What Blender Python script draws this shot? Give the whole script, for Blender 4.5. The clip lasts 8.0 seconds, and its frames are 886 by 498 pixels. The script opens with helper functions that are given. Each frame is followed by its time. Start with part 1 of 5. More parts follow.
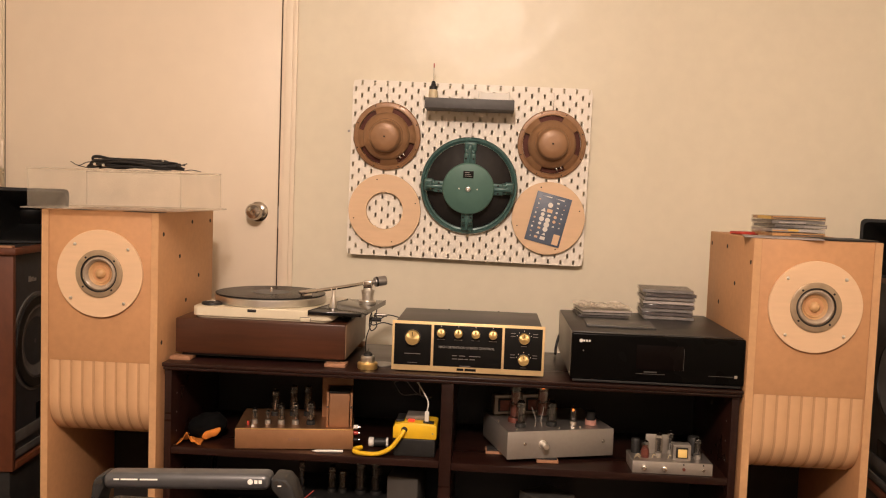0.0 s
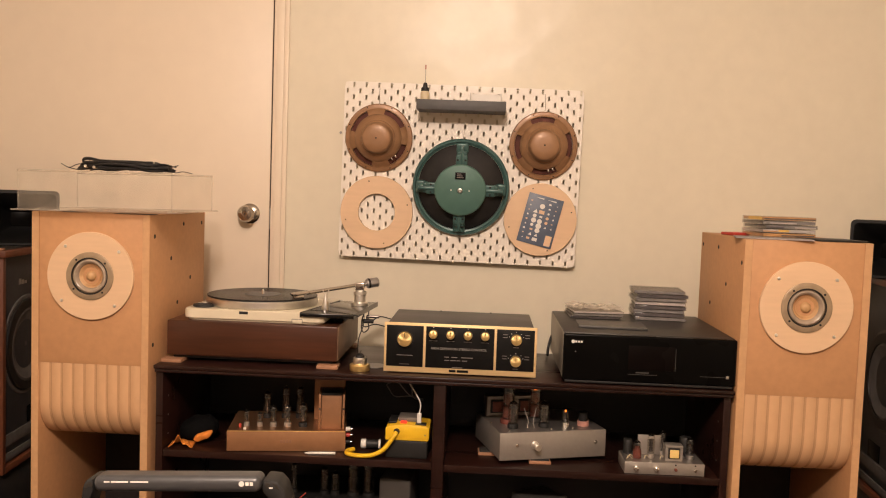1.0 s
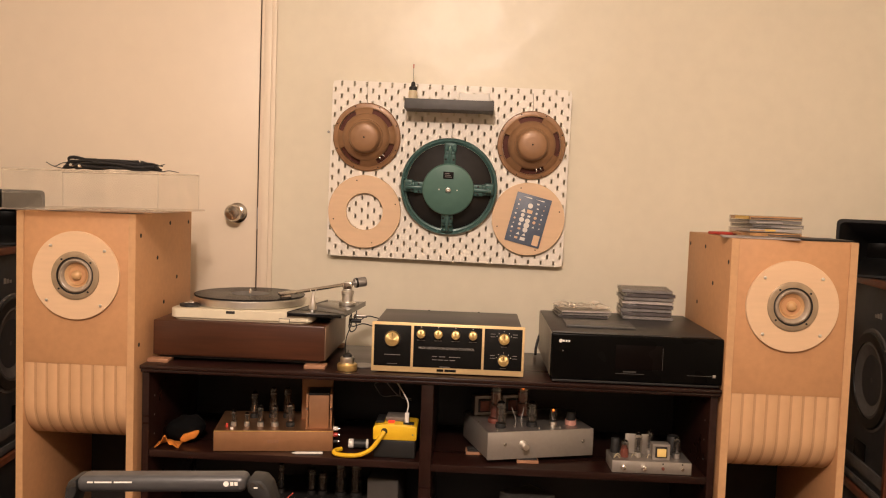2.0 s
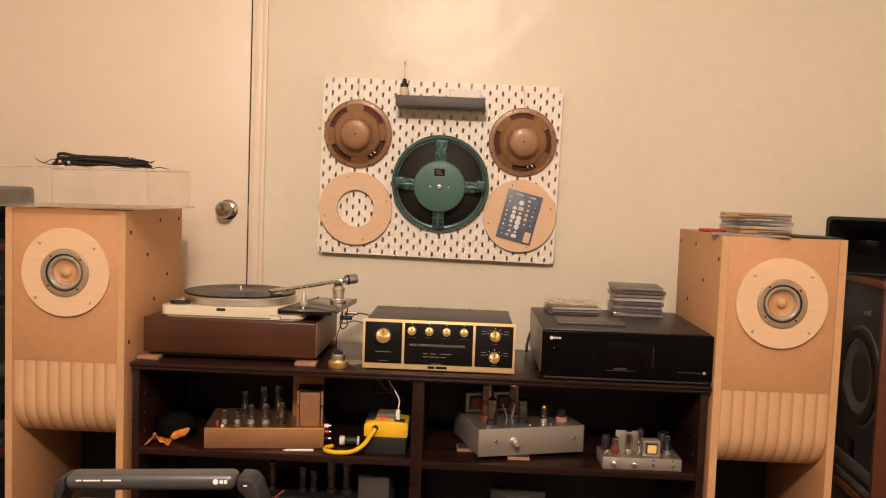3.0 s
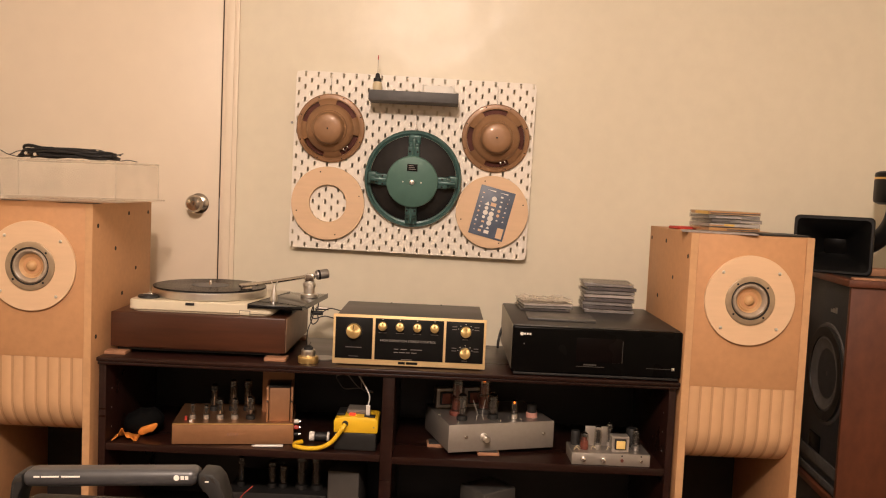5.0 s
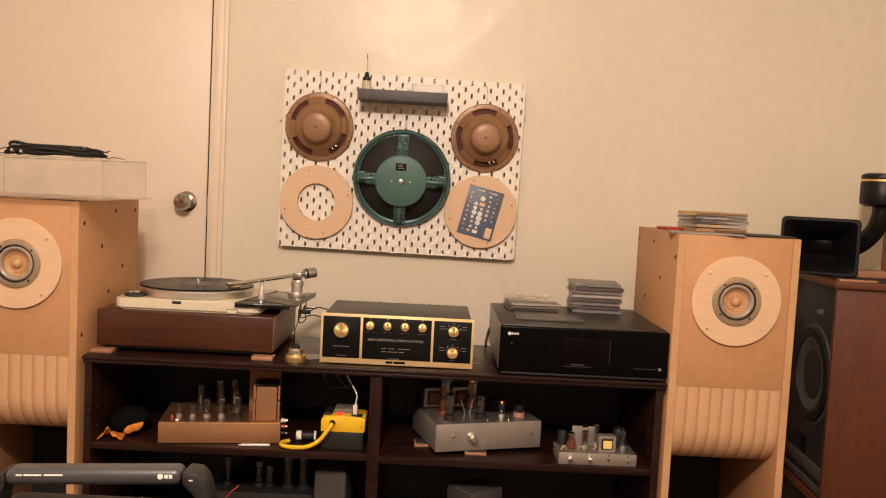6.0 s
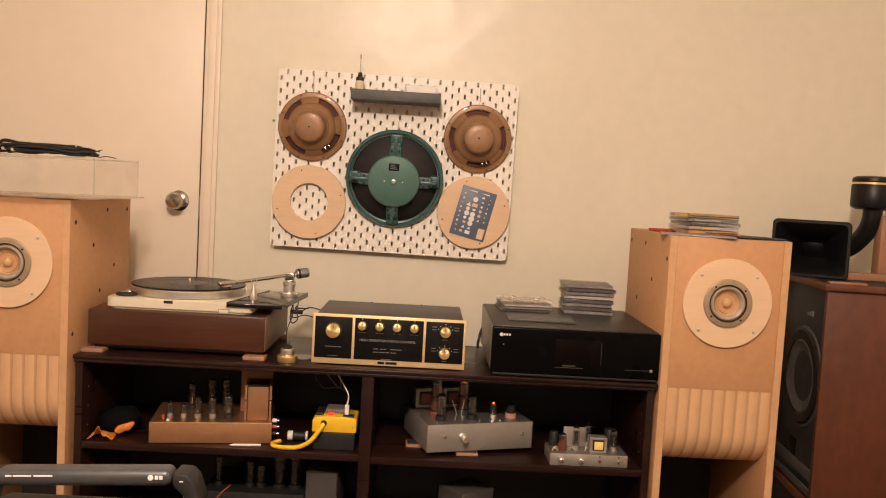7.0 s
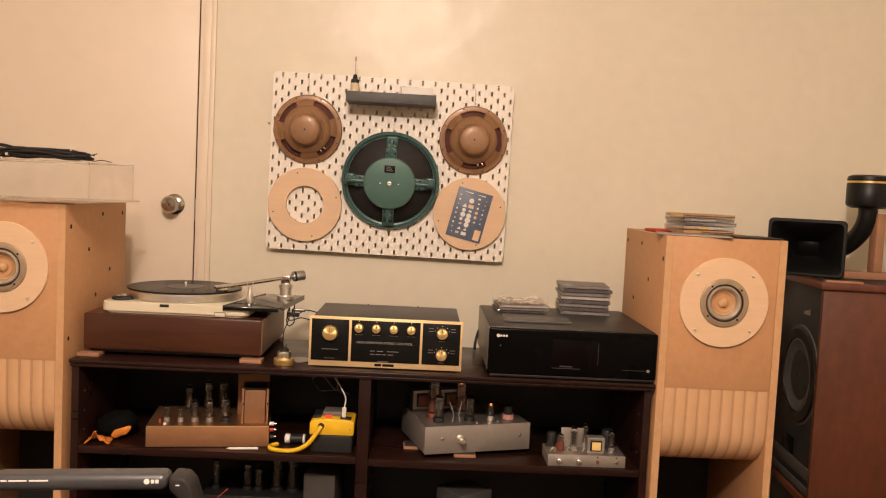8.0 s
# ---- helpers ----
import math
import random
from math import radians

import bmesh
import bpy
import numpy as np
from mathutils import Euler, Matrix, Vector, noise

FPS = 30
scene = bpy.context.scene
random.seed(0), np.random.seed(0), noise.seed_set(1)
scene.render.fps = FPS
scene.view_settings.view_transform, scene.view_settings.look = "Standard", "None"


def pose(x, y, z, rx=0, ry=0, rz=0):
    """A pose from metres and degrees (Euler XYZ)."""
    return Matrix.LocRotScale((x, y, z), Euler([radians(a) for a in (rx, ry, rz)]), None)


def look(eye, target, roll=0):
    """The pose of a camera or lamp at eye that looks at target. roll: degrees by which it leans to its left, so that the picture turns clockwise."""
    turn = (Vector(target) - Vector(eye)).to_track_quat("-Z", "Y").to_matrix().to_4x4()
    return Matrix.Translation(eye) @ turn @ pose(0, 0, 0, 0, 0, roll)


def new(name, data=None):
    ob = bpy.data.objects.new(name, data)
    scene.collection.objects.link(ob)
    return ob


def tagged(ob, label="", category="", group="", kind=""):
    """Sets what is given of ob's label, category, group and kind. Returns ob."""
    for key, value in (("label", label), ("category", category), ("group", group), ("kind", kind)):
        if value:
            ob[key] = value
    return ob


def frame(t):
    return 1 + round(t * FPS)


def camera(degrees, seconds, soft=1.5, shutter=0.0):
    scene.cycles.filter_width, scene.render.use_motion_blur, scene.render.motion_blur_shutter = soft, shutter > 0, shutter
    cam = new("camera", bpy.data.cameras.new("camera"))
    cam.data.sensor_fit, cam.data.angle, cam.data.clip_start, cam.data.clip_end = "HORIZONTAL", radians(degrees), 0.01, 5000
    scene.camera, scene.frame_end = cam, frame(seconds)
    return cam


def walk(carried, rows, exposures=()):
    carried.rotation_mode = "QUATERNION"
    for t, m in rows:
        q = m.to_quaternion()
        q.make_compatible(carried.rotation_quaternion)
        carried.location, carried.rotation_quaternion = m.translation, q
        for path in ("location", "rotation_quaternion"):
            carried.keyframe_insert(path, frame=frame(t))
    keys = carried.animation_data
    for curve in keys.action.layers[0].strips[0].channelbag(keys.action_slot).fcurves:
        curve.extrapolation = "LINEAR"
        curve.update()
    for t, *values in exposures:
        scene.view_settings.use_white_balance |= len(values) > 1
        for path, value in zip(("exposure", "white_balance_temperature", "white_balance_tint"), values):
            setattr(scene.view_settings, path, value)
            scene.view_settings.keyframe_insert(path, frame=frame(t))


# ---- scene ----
cam = camera(55.5, 8.0, soft=1.1)
PATH = [
    (0, (0.091, -2.73, 1.014), (-0.026, -0.738, 0.883), 2.1),
    (0.5, (0.091, -2.731, 1.016), (-0.02, -0.738, 0.886), 2.2),
    (1, (0.093, -2.73, 1.013), (-0.007, -0.737, 0.887), 2.0),
    (1.5, (0.096, -2.728, 1.011), (0.009, -0.734, 0.887), 2.0),
    (3, (0.1, -2.727, 1.013), (0.044, -0.732, 0.88), 2.1),
    (3.5, (0.104, -2.725, 1.013), (0.056, -0.731, 0.877), 2.2),
    (4, (0.108, -2.725, 1.013), (0.074, -0.73, 0.875), 2.4),
    (4.5, (0.111, -2.724, 1.013), (0.095, -0.729, 0.872), 2.5),
    (6, (0.119, -2.723, 1.012), (0.142, -0.728, 0.872), 2.9),
    (6.5, (0.119, -2.722, 1.012), (0.153, -0.728, 0.87), 3.2),
    (7, (0.12, -2.724, 1.015), (0.16, -0.73, 0.875), 3.2),
    (7.5, (0.121, -2.724, 1.015), (0.165, -0.729, 0.88), 3.0),
    (8, (0.122, -2.723, 1.014), (0.169, -0.728, 0.879), 2.8),
]
walk(cam, [(t, look(eye, target, roll)) for t, eye, target, roll in PATH])

# ---- world, light, exposure ----
world = bpy.data.worlds.new("world")
scene.world = world
world.use_nodes = True
world.node_tree.nodes["Background"].inputs[0].default_value = (0.9, 0.7, 0.5, 1)
world.node_tree.nodes["Background"].inputs[1].default_value = 0.02
scene.view_settings.exposure = 0.0

LAMP = (-0.06, -2.95, 2.14)
ld = bpy.data.lights.new("ceiling_bulb", "POINT")
ld.energy, ld.color, ld.shadow_soft_size = 200.0, (1.0, 0.787, 0.665), 0.09
lo = new("ceiling_bulb", ld)
lo.location = LAMP


# ---- materials ----
def material(name, col, rough=0.5, metal=0.0, var=0.12, scale=30.0, bump=0.0, grain=None, col2=None, coat=0.0, trans=0.0,
             emit=None, rvar=0.1, spec=0.5, spread=0.0):
    """Principled surface; noise at two scales, or grain stretched along one axis, shifts colour, gloss and relief."""
    m = bpy.data.materials.new(name)
    m.use_nodes = True
    nt = m.node_tree
    b = nt.nodes["Principled BSDF"]
    N = nt.nodes.new
    tc = N("ShaderNodeTexCoord")
    mp = N("ShaderNodeMapping")
    nt.links.new(tc.outputs["Object"], mp.inputs[0])
    if grain:
        mp.inputs["Scale"].default_value = grain
    if spread:
        oi = N("ShaderNodeObjectInfo")
        nt.links.new(oi.outputs["Random"], mp.inputs["Location"])
    n1, n2 = N("ShaderNodeTexNoise"), N("ShaderNodeTexNoise")
    n1.inputs["Scale"].default_value, n1.inputs["Detail"].default_value = scale, 5
    n2.inputs["Scale"].default_value, n2.inputs["Detail"].default_value = scale * 0.13, 3
    for n in (n1, n2):
        nt.links.new(mp.outputs[0], n.inputs["Vector"])
    mx = N("ShaderNodeMath")
    mx.operation = "ADD"
    nt.links.new(n1.outputs[0], mx.inputs[0])
    nt.links.new(n2.outputs[0], mx.inputs[1])
    ramp = N("ShaderNodeValToRGB")
    half = N("ShaderNodeMath")
    half.operation = "MULTIPLY"
    half.inputs[1].default_value = 0.5
    nt.links.new(mx.outputs[0], half.inputs[0])
    nt.links.new(half.outputs[0], ramp.inputs[0])
    lo_c = col2 or tuple(c * (1 - var) for c in col)
    hi_c = tuple(min(1, c * (1 + var)) for c in col)
    ramp.color_ramp.elements[0].position, ramp.color_ramp.elements[1].position = 0.35, 0.65
    ramp.color_ramp.elements[0].color = (*lo_c, 1)
    ramp.color_ramp.elements[1].color = (*hi_c, 1)
    nt.links.new(ramp.outputs[0], b.inputs["Base Color"])
    mr = N("ShaderNodeMapRange")
    mr.inputs["To Min"].default_value, mr.inputs["To Max"].default_value = max(0, rough - rvar), min(1, rough + rvar)
    nt.links.new(n2.outputs[0], mr.inputs["Value"])
    nt.links.new(mr.outputs[0], b.inputs["Roughness"])
    b.inputs["Metallic"].default_value = metal
    b.inputs["Coat Weight"].default_value = coat
    b.inputs["Transmission Weight"].default_value = trans
    b.inputs["Specular IOR Level"].default_value = spec
    if bump:
        bp = N("ShaderNodeBump")
        bp.inputs["Strength"].default_value, bp.inputs["Distance"].default_value = bump, 0.002
        nt.links.new(n1.outputs[0], bp.inputs["Height"])
        nt.links.new(bp.outputs[0], b.inputs["Normal"])
    if emit:
        b.inputs["Emission Color"].default_value = (*emit[0], 1)
        b.inputs["Emission Strength"].default_value = emit[1]
    return m


def clear_plastic(name, tint, haze, rough, gloss=0.06):
    """Thin clear sheet: mostly see-through, with gloss and a little milky haze."""
    m = bpy.data.materials.new(name)
    m.use_nodes = True
    nt = m.node_tree
    nt.nodes.remove(nt.nodes["Principled BSDF"])
    out = nt.nodes["Material Output"]
    N = nt.nodes.new
    tr, gl, df, m1, m2 = N("ShaderNodeBsdfTransparent"), N("ShaderNodeBsdfGlossy"), N("ShaderNodeBsdfDiffuse"), N("ShaderNodeMixShader"), N("ShaderNodeMixShader")
    tr.inputs[0].default_value = (*tint, 1)
    df.inputs[0].default_value = (0.74, 0.67, 0.56, 1)
    gl.inputs["Roughness"].default_value = rough
    ns, rp, oc = N("ShaderNodeTexNoise"), N("ShaderNodeMapRange"), N("ShaderNodeTexCoord")
    nt.links.new(oc.outputs["Object"], ns.inputs["Vector"])
    ns.inputs["Scale"].default_value, ns.inputs["Detail"].default_value = 14, 6
    rp.inputs["From Min"].default_value, rp.inputs["From Max"].default_value = 0.35, 0.75
    rp.inputs["To Min"].default_value, rp.inputs["To Max"].default_value = haze * 0.5, haze * 1.6
    nt.links.new(ns.outputs[0], rp.inputs["Value"])
    nt.links.new(rp.outputs[0], m1.inputs[0])
    nt.links.new(tr.outputs[0], m1.inputs[1])
    nt.links.new(df.outputs[0], m1.inputs[2])
    lw, gr = N("ShaderNodeLayerWeight"), N("ShaderNodeMapRange")
    lw.inputs[0].default_value = 0.12
    gr.inputs["To Min"].default_value, gr.inputs["To Max"].default_value = gloss, gloss * 5
    nt.links.new(lw.outputs["Facing"], gr.inputs["Value"])
    nt.links.new(gr.outputs[0], m2.inputs[0])
    nt.links.new(m1.outputs[0], m2.inputs[1])
    nt.links.new(gl.outputs[0], m2.inputs[2])
    nt.links.new(m2.outputs[0], out.inputs[0])
    return m


M_WALL = material("wall_paint", (0.715, 0.655, 0.515), 0.33, var=0.03, scale=22, bump=0.22, rvar=0.10, spec=0.28)
wn = M_WALL.node_tree
wavy, wtc, b2 = wn.nodes.new("ShaderNodeTexNoise"), wn.nodes.new("ShaderNodeTexCoord"), wn.nodes.new("ShaderNodeBump")
wavy.inputs["Scale"].default_value, wavy.inputs["Detail"].default_value = 5.0, 2.0
wn.links.new(wtc.outputs["Object"], wavy.inputs["Vector"])
b2.inputs["Strength"].default_value, b2.inputs["Distance"].default_value = 0.5, 0.012
wn.links.new(wavy.outputs[0], b2.inputs["Height"])
wp_ = wn.nodes["Principled BSDF"]
wn.links.new(wp_.inputs["Normal"].links[0].from_socket, b2.inputs["Normal"])
wn.links.new(b2.outputs[0], wp_.inputs["Normal"])
M_DOOR = material("door_paint", (0.755, 0.65, 0.508), 0.44, var=0.025, scale=14, bump=0.06, rvar=0.05)
M_CEIL = material("ceiling_paint", (0.78, 0.74, 0.66), 0.8, var=0.03, scale=25, bump=0.1)
M_FLOOR = material("floor_wood", (0.075, 0.04, 0.024), 0.4, var=0.35, scale=9, grain=(1, 8, 1), bump=0.1)
M_GAP = material("dark_gap", (0.02, 0.015, 0.01), 0.9)
M_MDF = material("mdf_board", (0.51, 0.270, 0.124), 0.62, var=0.07, scale=60, bump=0.05, rvar=0.06)
# near-black colour that paints the shade inside the speaker mouths
M_MOUTHSHADE = material("mouth_shade", (0.02, 0.015, 0.012), 0.8, var=0.3)
M_MDFEDGE = material("mdf_edge", (0.55, 0.32, 0.157), 0.65, var=0.08, scale=80, bump=0.08)
M_KERF = material("kerfed_board", (0.60, 0.362, 0.19), 0.68, var=0.045, scale=30, grain=(2, 1, 1), bump=0.04, spread=1)
M_GROOVE = material("sawn_groove", (0.46, 0.265, 0.13), 0.8, var=0.08, scale=60)
M_BIRCH = material("birch_ply", (0.70, 0.485, 0.30), 0.5, var=0.045, scale=14, grain=(1, 1, 7), bump=0.04, spread=1)
M_PEG = material("white_pegboard", (0.80, 0.745, 0.65), 0.42, var=0.02, scale=20)
M_ESPRESSO = material("espresso_laminate", (0.019, 0.0072, 0.0052), 0.3, var=0.35, scale=22, grain=(0.35, 5, 5), bump=0.05, spec=0.3)
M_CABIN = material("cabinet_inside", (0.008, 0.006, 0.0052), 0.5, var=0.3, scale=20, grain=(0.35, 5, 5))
M_MAHOG = material("mahogany", (0.064, 0.0205, 0.009), 0.36, var=0.3, scale=16, grain=(0.5, 6, 6), bump=0.05, coat=0.15)
M_WALNUT = material("box_walnut", (0.108, 0.0315, 0.0122), 0.5, var=0.25, scale=30, grain=(1.2, 1.2, 0.7), bump=0.06)
# paler tan holds the light reflected by the plinth's right face
M_PLINTHLIT = material("lit_plinth_side", (0.20, 0.125, 0.075), 0.5, var=0.2, scale=20)
M_CREAM = material("cream_enamel", (0.66, 0.59, 0.44), 0.3, var=0.04, scale=20, coat=0.3)
M_ALU = material("aluminium", (0.80, 0.77, 0.71), 0.36, 1.0, var=0.06, scale=60)
M_ALUSATIN = material("satin_aluminium", (0.36, 0.328, 0.288), 0.5, 0.65, var=0.05, scale=90, bump=0.02)
M_CHROME = material("chrome", (0.8, 0.78, 0.75), 0.12, 1.0, var=0.03)
M_NICKEL = material("satin_nickel", (0.50, 0.45, 0.39), 0.17, 0.95, var=0.06)
# brown that paints the shade in the gaps beside the door
M_GAPSHADE = material("door_gap_shade", (0.055, 0.032, 0.02), 0.9)
M_STEEL = material("grey_steel", (0.35, 0.33, 0.31), 0.4, 0.8, var=0.15, scale=50)
M_BRASS = material("brass", (0.85, 0.60, 0.24), 0.36, 0.85, var=0.08, scale=60)
M_TURNED = material("turned_brass", (0.90, 0.66, 0.28), 0.36, 0.78, var=0.05, scale=60, rvar=0.04)
tg = M_TURNED.node_tree.nodes.new("ShaderNodeTangent")
tg.direction_type, tg.axis = "RADIAL", "Y"
M_TURNED.node_tree.links.new(tg.outputs[0], M_TURNED.node_tree.nodes["Principled BSDF"].inputs["Tangent"])
M_TURNED.node_tree.nodes["Principled BSDF"].inputs["Anisotropic"].default_value = 0.85
M_GOLD = material("gold_faceplate", (0.84, 0.62, 0.32), 0.46, 0.5, var=0.05, scale=80, grain=(0.3, 6, 6))
M_BLACK = material("black_gloss", (0.0028, 0.0026, 0.0024), 0.26, var=0.2, scale=30, spec=0.07)
M_BLACKSATIN = material("black_satin", (0.016, 0.0155, 0.015), 0.5, var=0.2, scale=60, bump=0.03, spec=0.35)
M_BLACKPANEL = material("black_panel", (0.0065, 0.0065, 0.0065), 0.36, var=0.2, scale=40, spec=0.2)
M_RUBBER = material("black_rubber", (0.018, 0.017, 0.016), 0.7, var=0.3, scale=60)
M_CHASSISTOP = material("dark_grey_steel", (0.085, 0.08, 0.074), 0.42, 0.3, var=0.15, scale=45, bump=0.03)
M_PLAYERTOP = material("black_grey_steel", (0.026, 0.0245, 0.023), 0.42, 0.2, var=0.15, scale=45, bump=0.03)
# invented dark tone for the unseen wall; weakens fill and reflections
M_UNSEENWALL = material("unseen_wall_brown", (0.25, 0.20, 0.15), 0.6, var=0.1, scale=8)
M_SURROUND = material("grey_surround", (0.36, 0.285, 0.21), 0.25, var=0.2, scale=60)
M_VINYL = material("vinyl_record", (0.008, 0.008, 0.009), 0.2, var=0.3, scale=60, spec=0.04)
M_LABEL = material("record_label", (0.09, 0.088, 0.085), 0.5)
M_BRONZE = material("bronze_enamel", (0.275, 0.147, 0.07), 0.42, 0.15, var=0.12, scale=40, coat=0.2)
M_REDBROWN = material("cone_paper_brown", (0.10, 0.032, 0.022), 0.8, var=0.25, scale=50)
# rim and arm green, bluer and darkened for the shade on the arms
M_GREEN = material("shaded_green_enamel", (0.050, 0.116, 0.107), 0.34, 0.1, var=0.10, scale=45, bump=0.06, coat=0.3)
# lighter copy of the green for the lit back plate
M_GREENPLATE = material("lit_green_enamel", (0.076, 0.162, 0.133), 0.5, 0.05, var=0.06, scale=45, bump=0.03)
M_DARKCONE = material("dark_cone_paper", (0.013, 0.011, 0.010), 0.7, var=0.4, scale=40)
M_SHELFGREY = material("charcoal_tray", (0.075, 0.072, 0.070), 0.55, var=0.1, scale=50)
M_PCB = material("blue_board", (0.095, 0.12, 0.17), 0.45, var=0.2, scale=40)
M_WHITE = material("white_marking", (0.75, 0.72, 0.66), 0.5, var=0.04)
M_PRINT = material("silver_print", (0.33, 0.31, 0.28), 0.5, var=0.05)
M_IVORY = material("ivory_plastic", (0.62, 0.52, 0.34), 0.5, var=0.08)
M_RED = material("red_plastic", (0.40, 0.04, 0.028), 0.4)
M_YELLOW = material("yellow_plastic", (0.82, 0.50, 0.02), 0.38, var=0.06, scale=30, coat=0.2)
M_ORANGE = material("orange_cloth", (0.60, 0.19, 0.022), 0.75, var=0.15, scale=70, bump=0.15)
M_COPPER = material("copper_chassis", (0.40, 0.205, 0.10), 0.42, 0.55, var=0.08, scale=50, bump=0.02)
M_COPPERBOX = material("copper_cover", (0.31, 0.155, 0.075), 0.5, 0.3, var=0.12, scale=40)
M_PLATE = material("tube_plate", (0.075, 0.07, 0.066), 0.45, 0.6, var=0.3, scale=60)
M_GETTER = material("getter_mirror", (0.55, 0.52, 0.48), 0.15, 1.0)
M_COIL = material("red_coil", (0.16, 0.045, 0.03), 0.5, 0.2, var=0.3, scale=80)
M_YTAPE = material("yellow_tape", (0.85, 0.62, 0.22), 0.45, var=0.06)
M_CONE = material("tan_cone", (0.55, 0.33, 0.15), 0.45, var=0.1, scale=70, coat=0.1)
M_FRAME = material("driver_frame", (0.36, 0.268, 0.17), 0.38, 0.3, var=0.15, scale=50)
M_GUNMETAL = material("gunmetal_plastic", (0.062, 0.062, 0.064), 0.38, 0.3, var=0.1, scale=50)
M_PAPER = material("printed_paper", (0.30, 0.26, 0.24), 0.6, var=0.3, scale=90)
M_PADWOOD = material("pine_pad", (0.35, 0.175, 0.095), 0.6, var=0.12, scale=30)
M_GLASS = clear_plastic("tube_glass", (0.94, 0.93, 0.91), 0.008, 0.04, 0.085)
M_ACRYLIC = clear_plastic("hazy_acrylic", (1.0, 0.998, 0.992), 0.055, 0.10, 0.02)
# haze raised so the lid's flange throws a deeper shadow
M_ACRYLICEDGE = clear_plastic("hazier_acrylic", (0.96, 0.94, 0.91), 0.24, 0.14, 0.03)
M_CASE = clear_plastic("clear_case", (0.93, 0.92, 0.9), 0.045, 0.1)
M_HEATER = material("glowing_heater", (0.9, 0.4, 0.1), 0.5, emit=((1.0, 0.20, 0.02), 3.0))
M_REDLED = material("red_switch_light", (0.4, 0.02, 0.01), 0.4, emit=((1.0, 0.04, 0.012), 1.2))


# ---- mesh helpers ----
def box(x0, x1, y0, y1, z0, z1, bev=0.0015, seg=2, bm=None):
    b = bmesh.new()
    bmesh.ops.create_cube(b, size=1.0, matrix=Matrix.Translation(((x0 + x1) / 2, (y0 + y1) / 2, (z0 + z1) / 2)) @ Matrix.Diagonal((x1 - x0, y1 - y0, z1 - z0, 1)))
    if bev:
        bmesh.ops.bevel(b, geom=b.edges[:], offset=bev, segments=seg, profile=0.5, affect="EDGES")
    return joined(bm, b)


def joined(bm, b):
    if bm is None:
        return b
    me = bpy.data.meshes.new("tmp")
    b.to_mesh(me)
    b.free()
    bm.from_mesh(me)
    bpy.data.meshes.remove(me)
    return bm


AX = {"z": Matrix.Identity(4), "y": pose(0, 0, 0, 90, 0, 0), "x": pose(0, 0, 0, 0, 90, 0)}


def lathe(profile, loc=(0, 0, 0), axis="z", seg=40, bm=None):
    """Turns (radius, height) pairs about an axis. Axis y: heights grow towards -y."""
    b = bm or bmesh.new()
    m = Matrix.Translation(loc) @ AX[axis]
    rings = []
    for r, h in profile:
        if r < 1e-6:
            rings.append([b.verts.new(m @ Vector((0, 0, h)))])
        else:
            rings.append([b.verts.new(m @ Vector((r * math.cos(2 * math.pi * i / seg), r * math.sin(2 * math.pi * i / seg), h))) for i in range(seg)])
    for a, c in zip(rings, rings[1:]):
        for i in range(seg):
            j = (i + 1) % seg
            if len(a) == 1 and len(c) == 1:
                continue
            if len(a) == 1:
                b.faces.new((a[0], c[i], c[j]))
            elif len(c) == 1:
                b.faces.new((a[i], a[j], c[0]))
            else:
                b.faces.new((a[i], a[j], c[j], c[i]))
    return b


def cyl(r, h, loc=(0, 0, 0), axis="z", bev=0.0008, seg=28, bm=None, r2=None):
    q = r if r2 is None else r2
    return lathe([(0, 0), (r - bev, 0), (r, bev), (q, h - bev), (q - bev, h), (0, h)], loc, axis, seg, bm)


def tube(points, r, seg=8, bm=None, smooth=6):
    """A cord of round section through the points."""
    P = [Vector(p) for p in points]
    if smooth and len(P) > 2:
        Q = []
        E = [P[0] * 2 - P[1]] + P + [P[-1] * 2 - P[-2]]
        for a, b_, c, d in zip(E, E[1:], E[2:], E[3:]):
            for k in range(smooth):
                t = k / smooth
                Q.append(0.5 * ((2 * b_) + (c - a) * t + (2 * a - 5 * b_ + 4 * c - d) * t * t + (3 * b_ - a - 3 * c + d) * t ** 3))
        P = Q + [P[-1]]
    b = bm or bmesh.new()
    rings = []
    for i, p in enumerate(P):
        d = (P[min(i + 1, len(P) - 1)] - P[max(i - 1, 0)]).normalized()
        u = d.cross(Vector((0.13, 0.21, 1))).normalized()
        v = d.cross(u)
        rings.append([b.verts.new(p + r * (math.cos(2 * math.pi * k / seg) * u + math.sin(2 * math.pi * k / seg) * v)) for k in range(seg)])
    for a, c in zip(rings, rings[1:]):
        for k in range(seg):
            b.faces.new((a[k], a[(k + 1) % seg], c[(k + 1) % seg], c[k]))
    b.faces.new(rings[0][::-1])
    b.faces.new(rings[-1])
    return b


def prism(poly, y0, y1, bm=None, bev=0.0):
    """A flat outline in x, z given thickness along y."""
    b = bmesh.new()
    lo_v = [b.verts.new((x, y0, z)) for x, z in poly]
    hi_v = [b.verts.new((x, y1, z)) for x, z in poly]
    n = len(poly)
    b.faces.new(lo_v)
    b.faces.new(hi_v[::-1])
    for i in range(n):
        b.faces.new((lo_v[i], hi_v[i], hi_v[(i + 1) % n], lo_v[(i + 1) % n]))
    bmesh.ops.recalc_face_normals(b, faces=b.faces[:])
    if bev:
        bmesh.ops.bevel(b, geom=b.edges[:], offset=bev, segments=2, profile=0.5, affect="EDGES")
    return joined(bm, b)


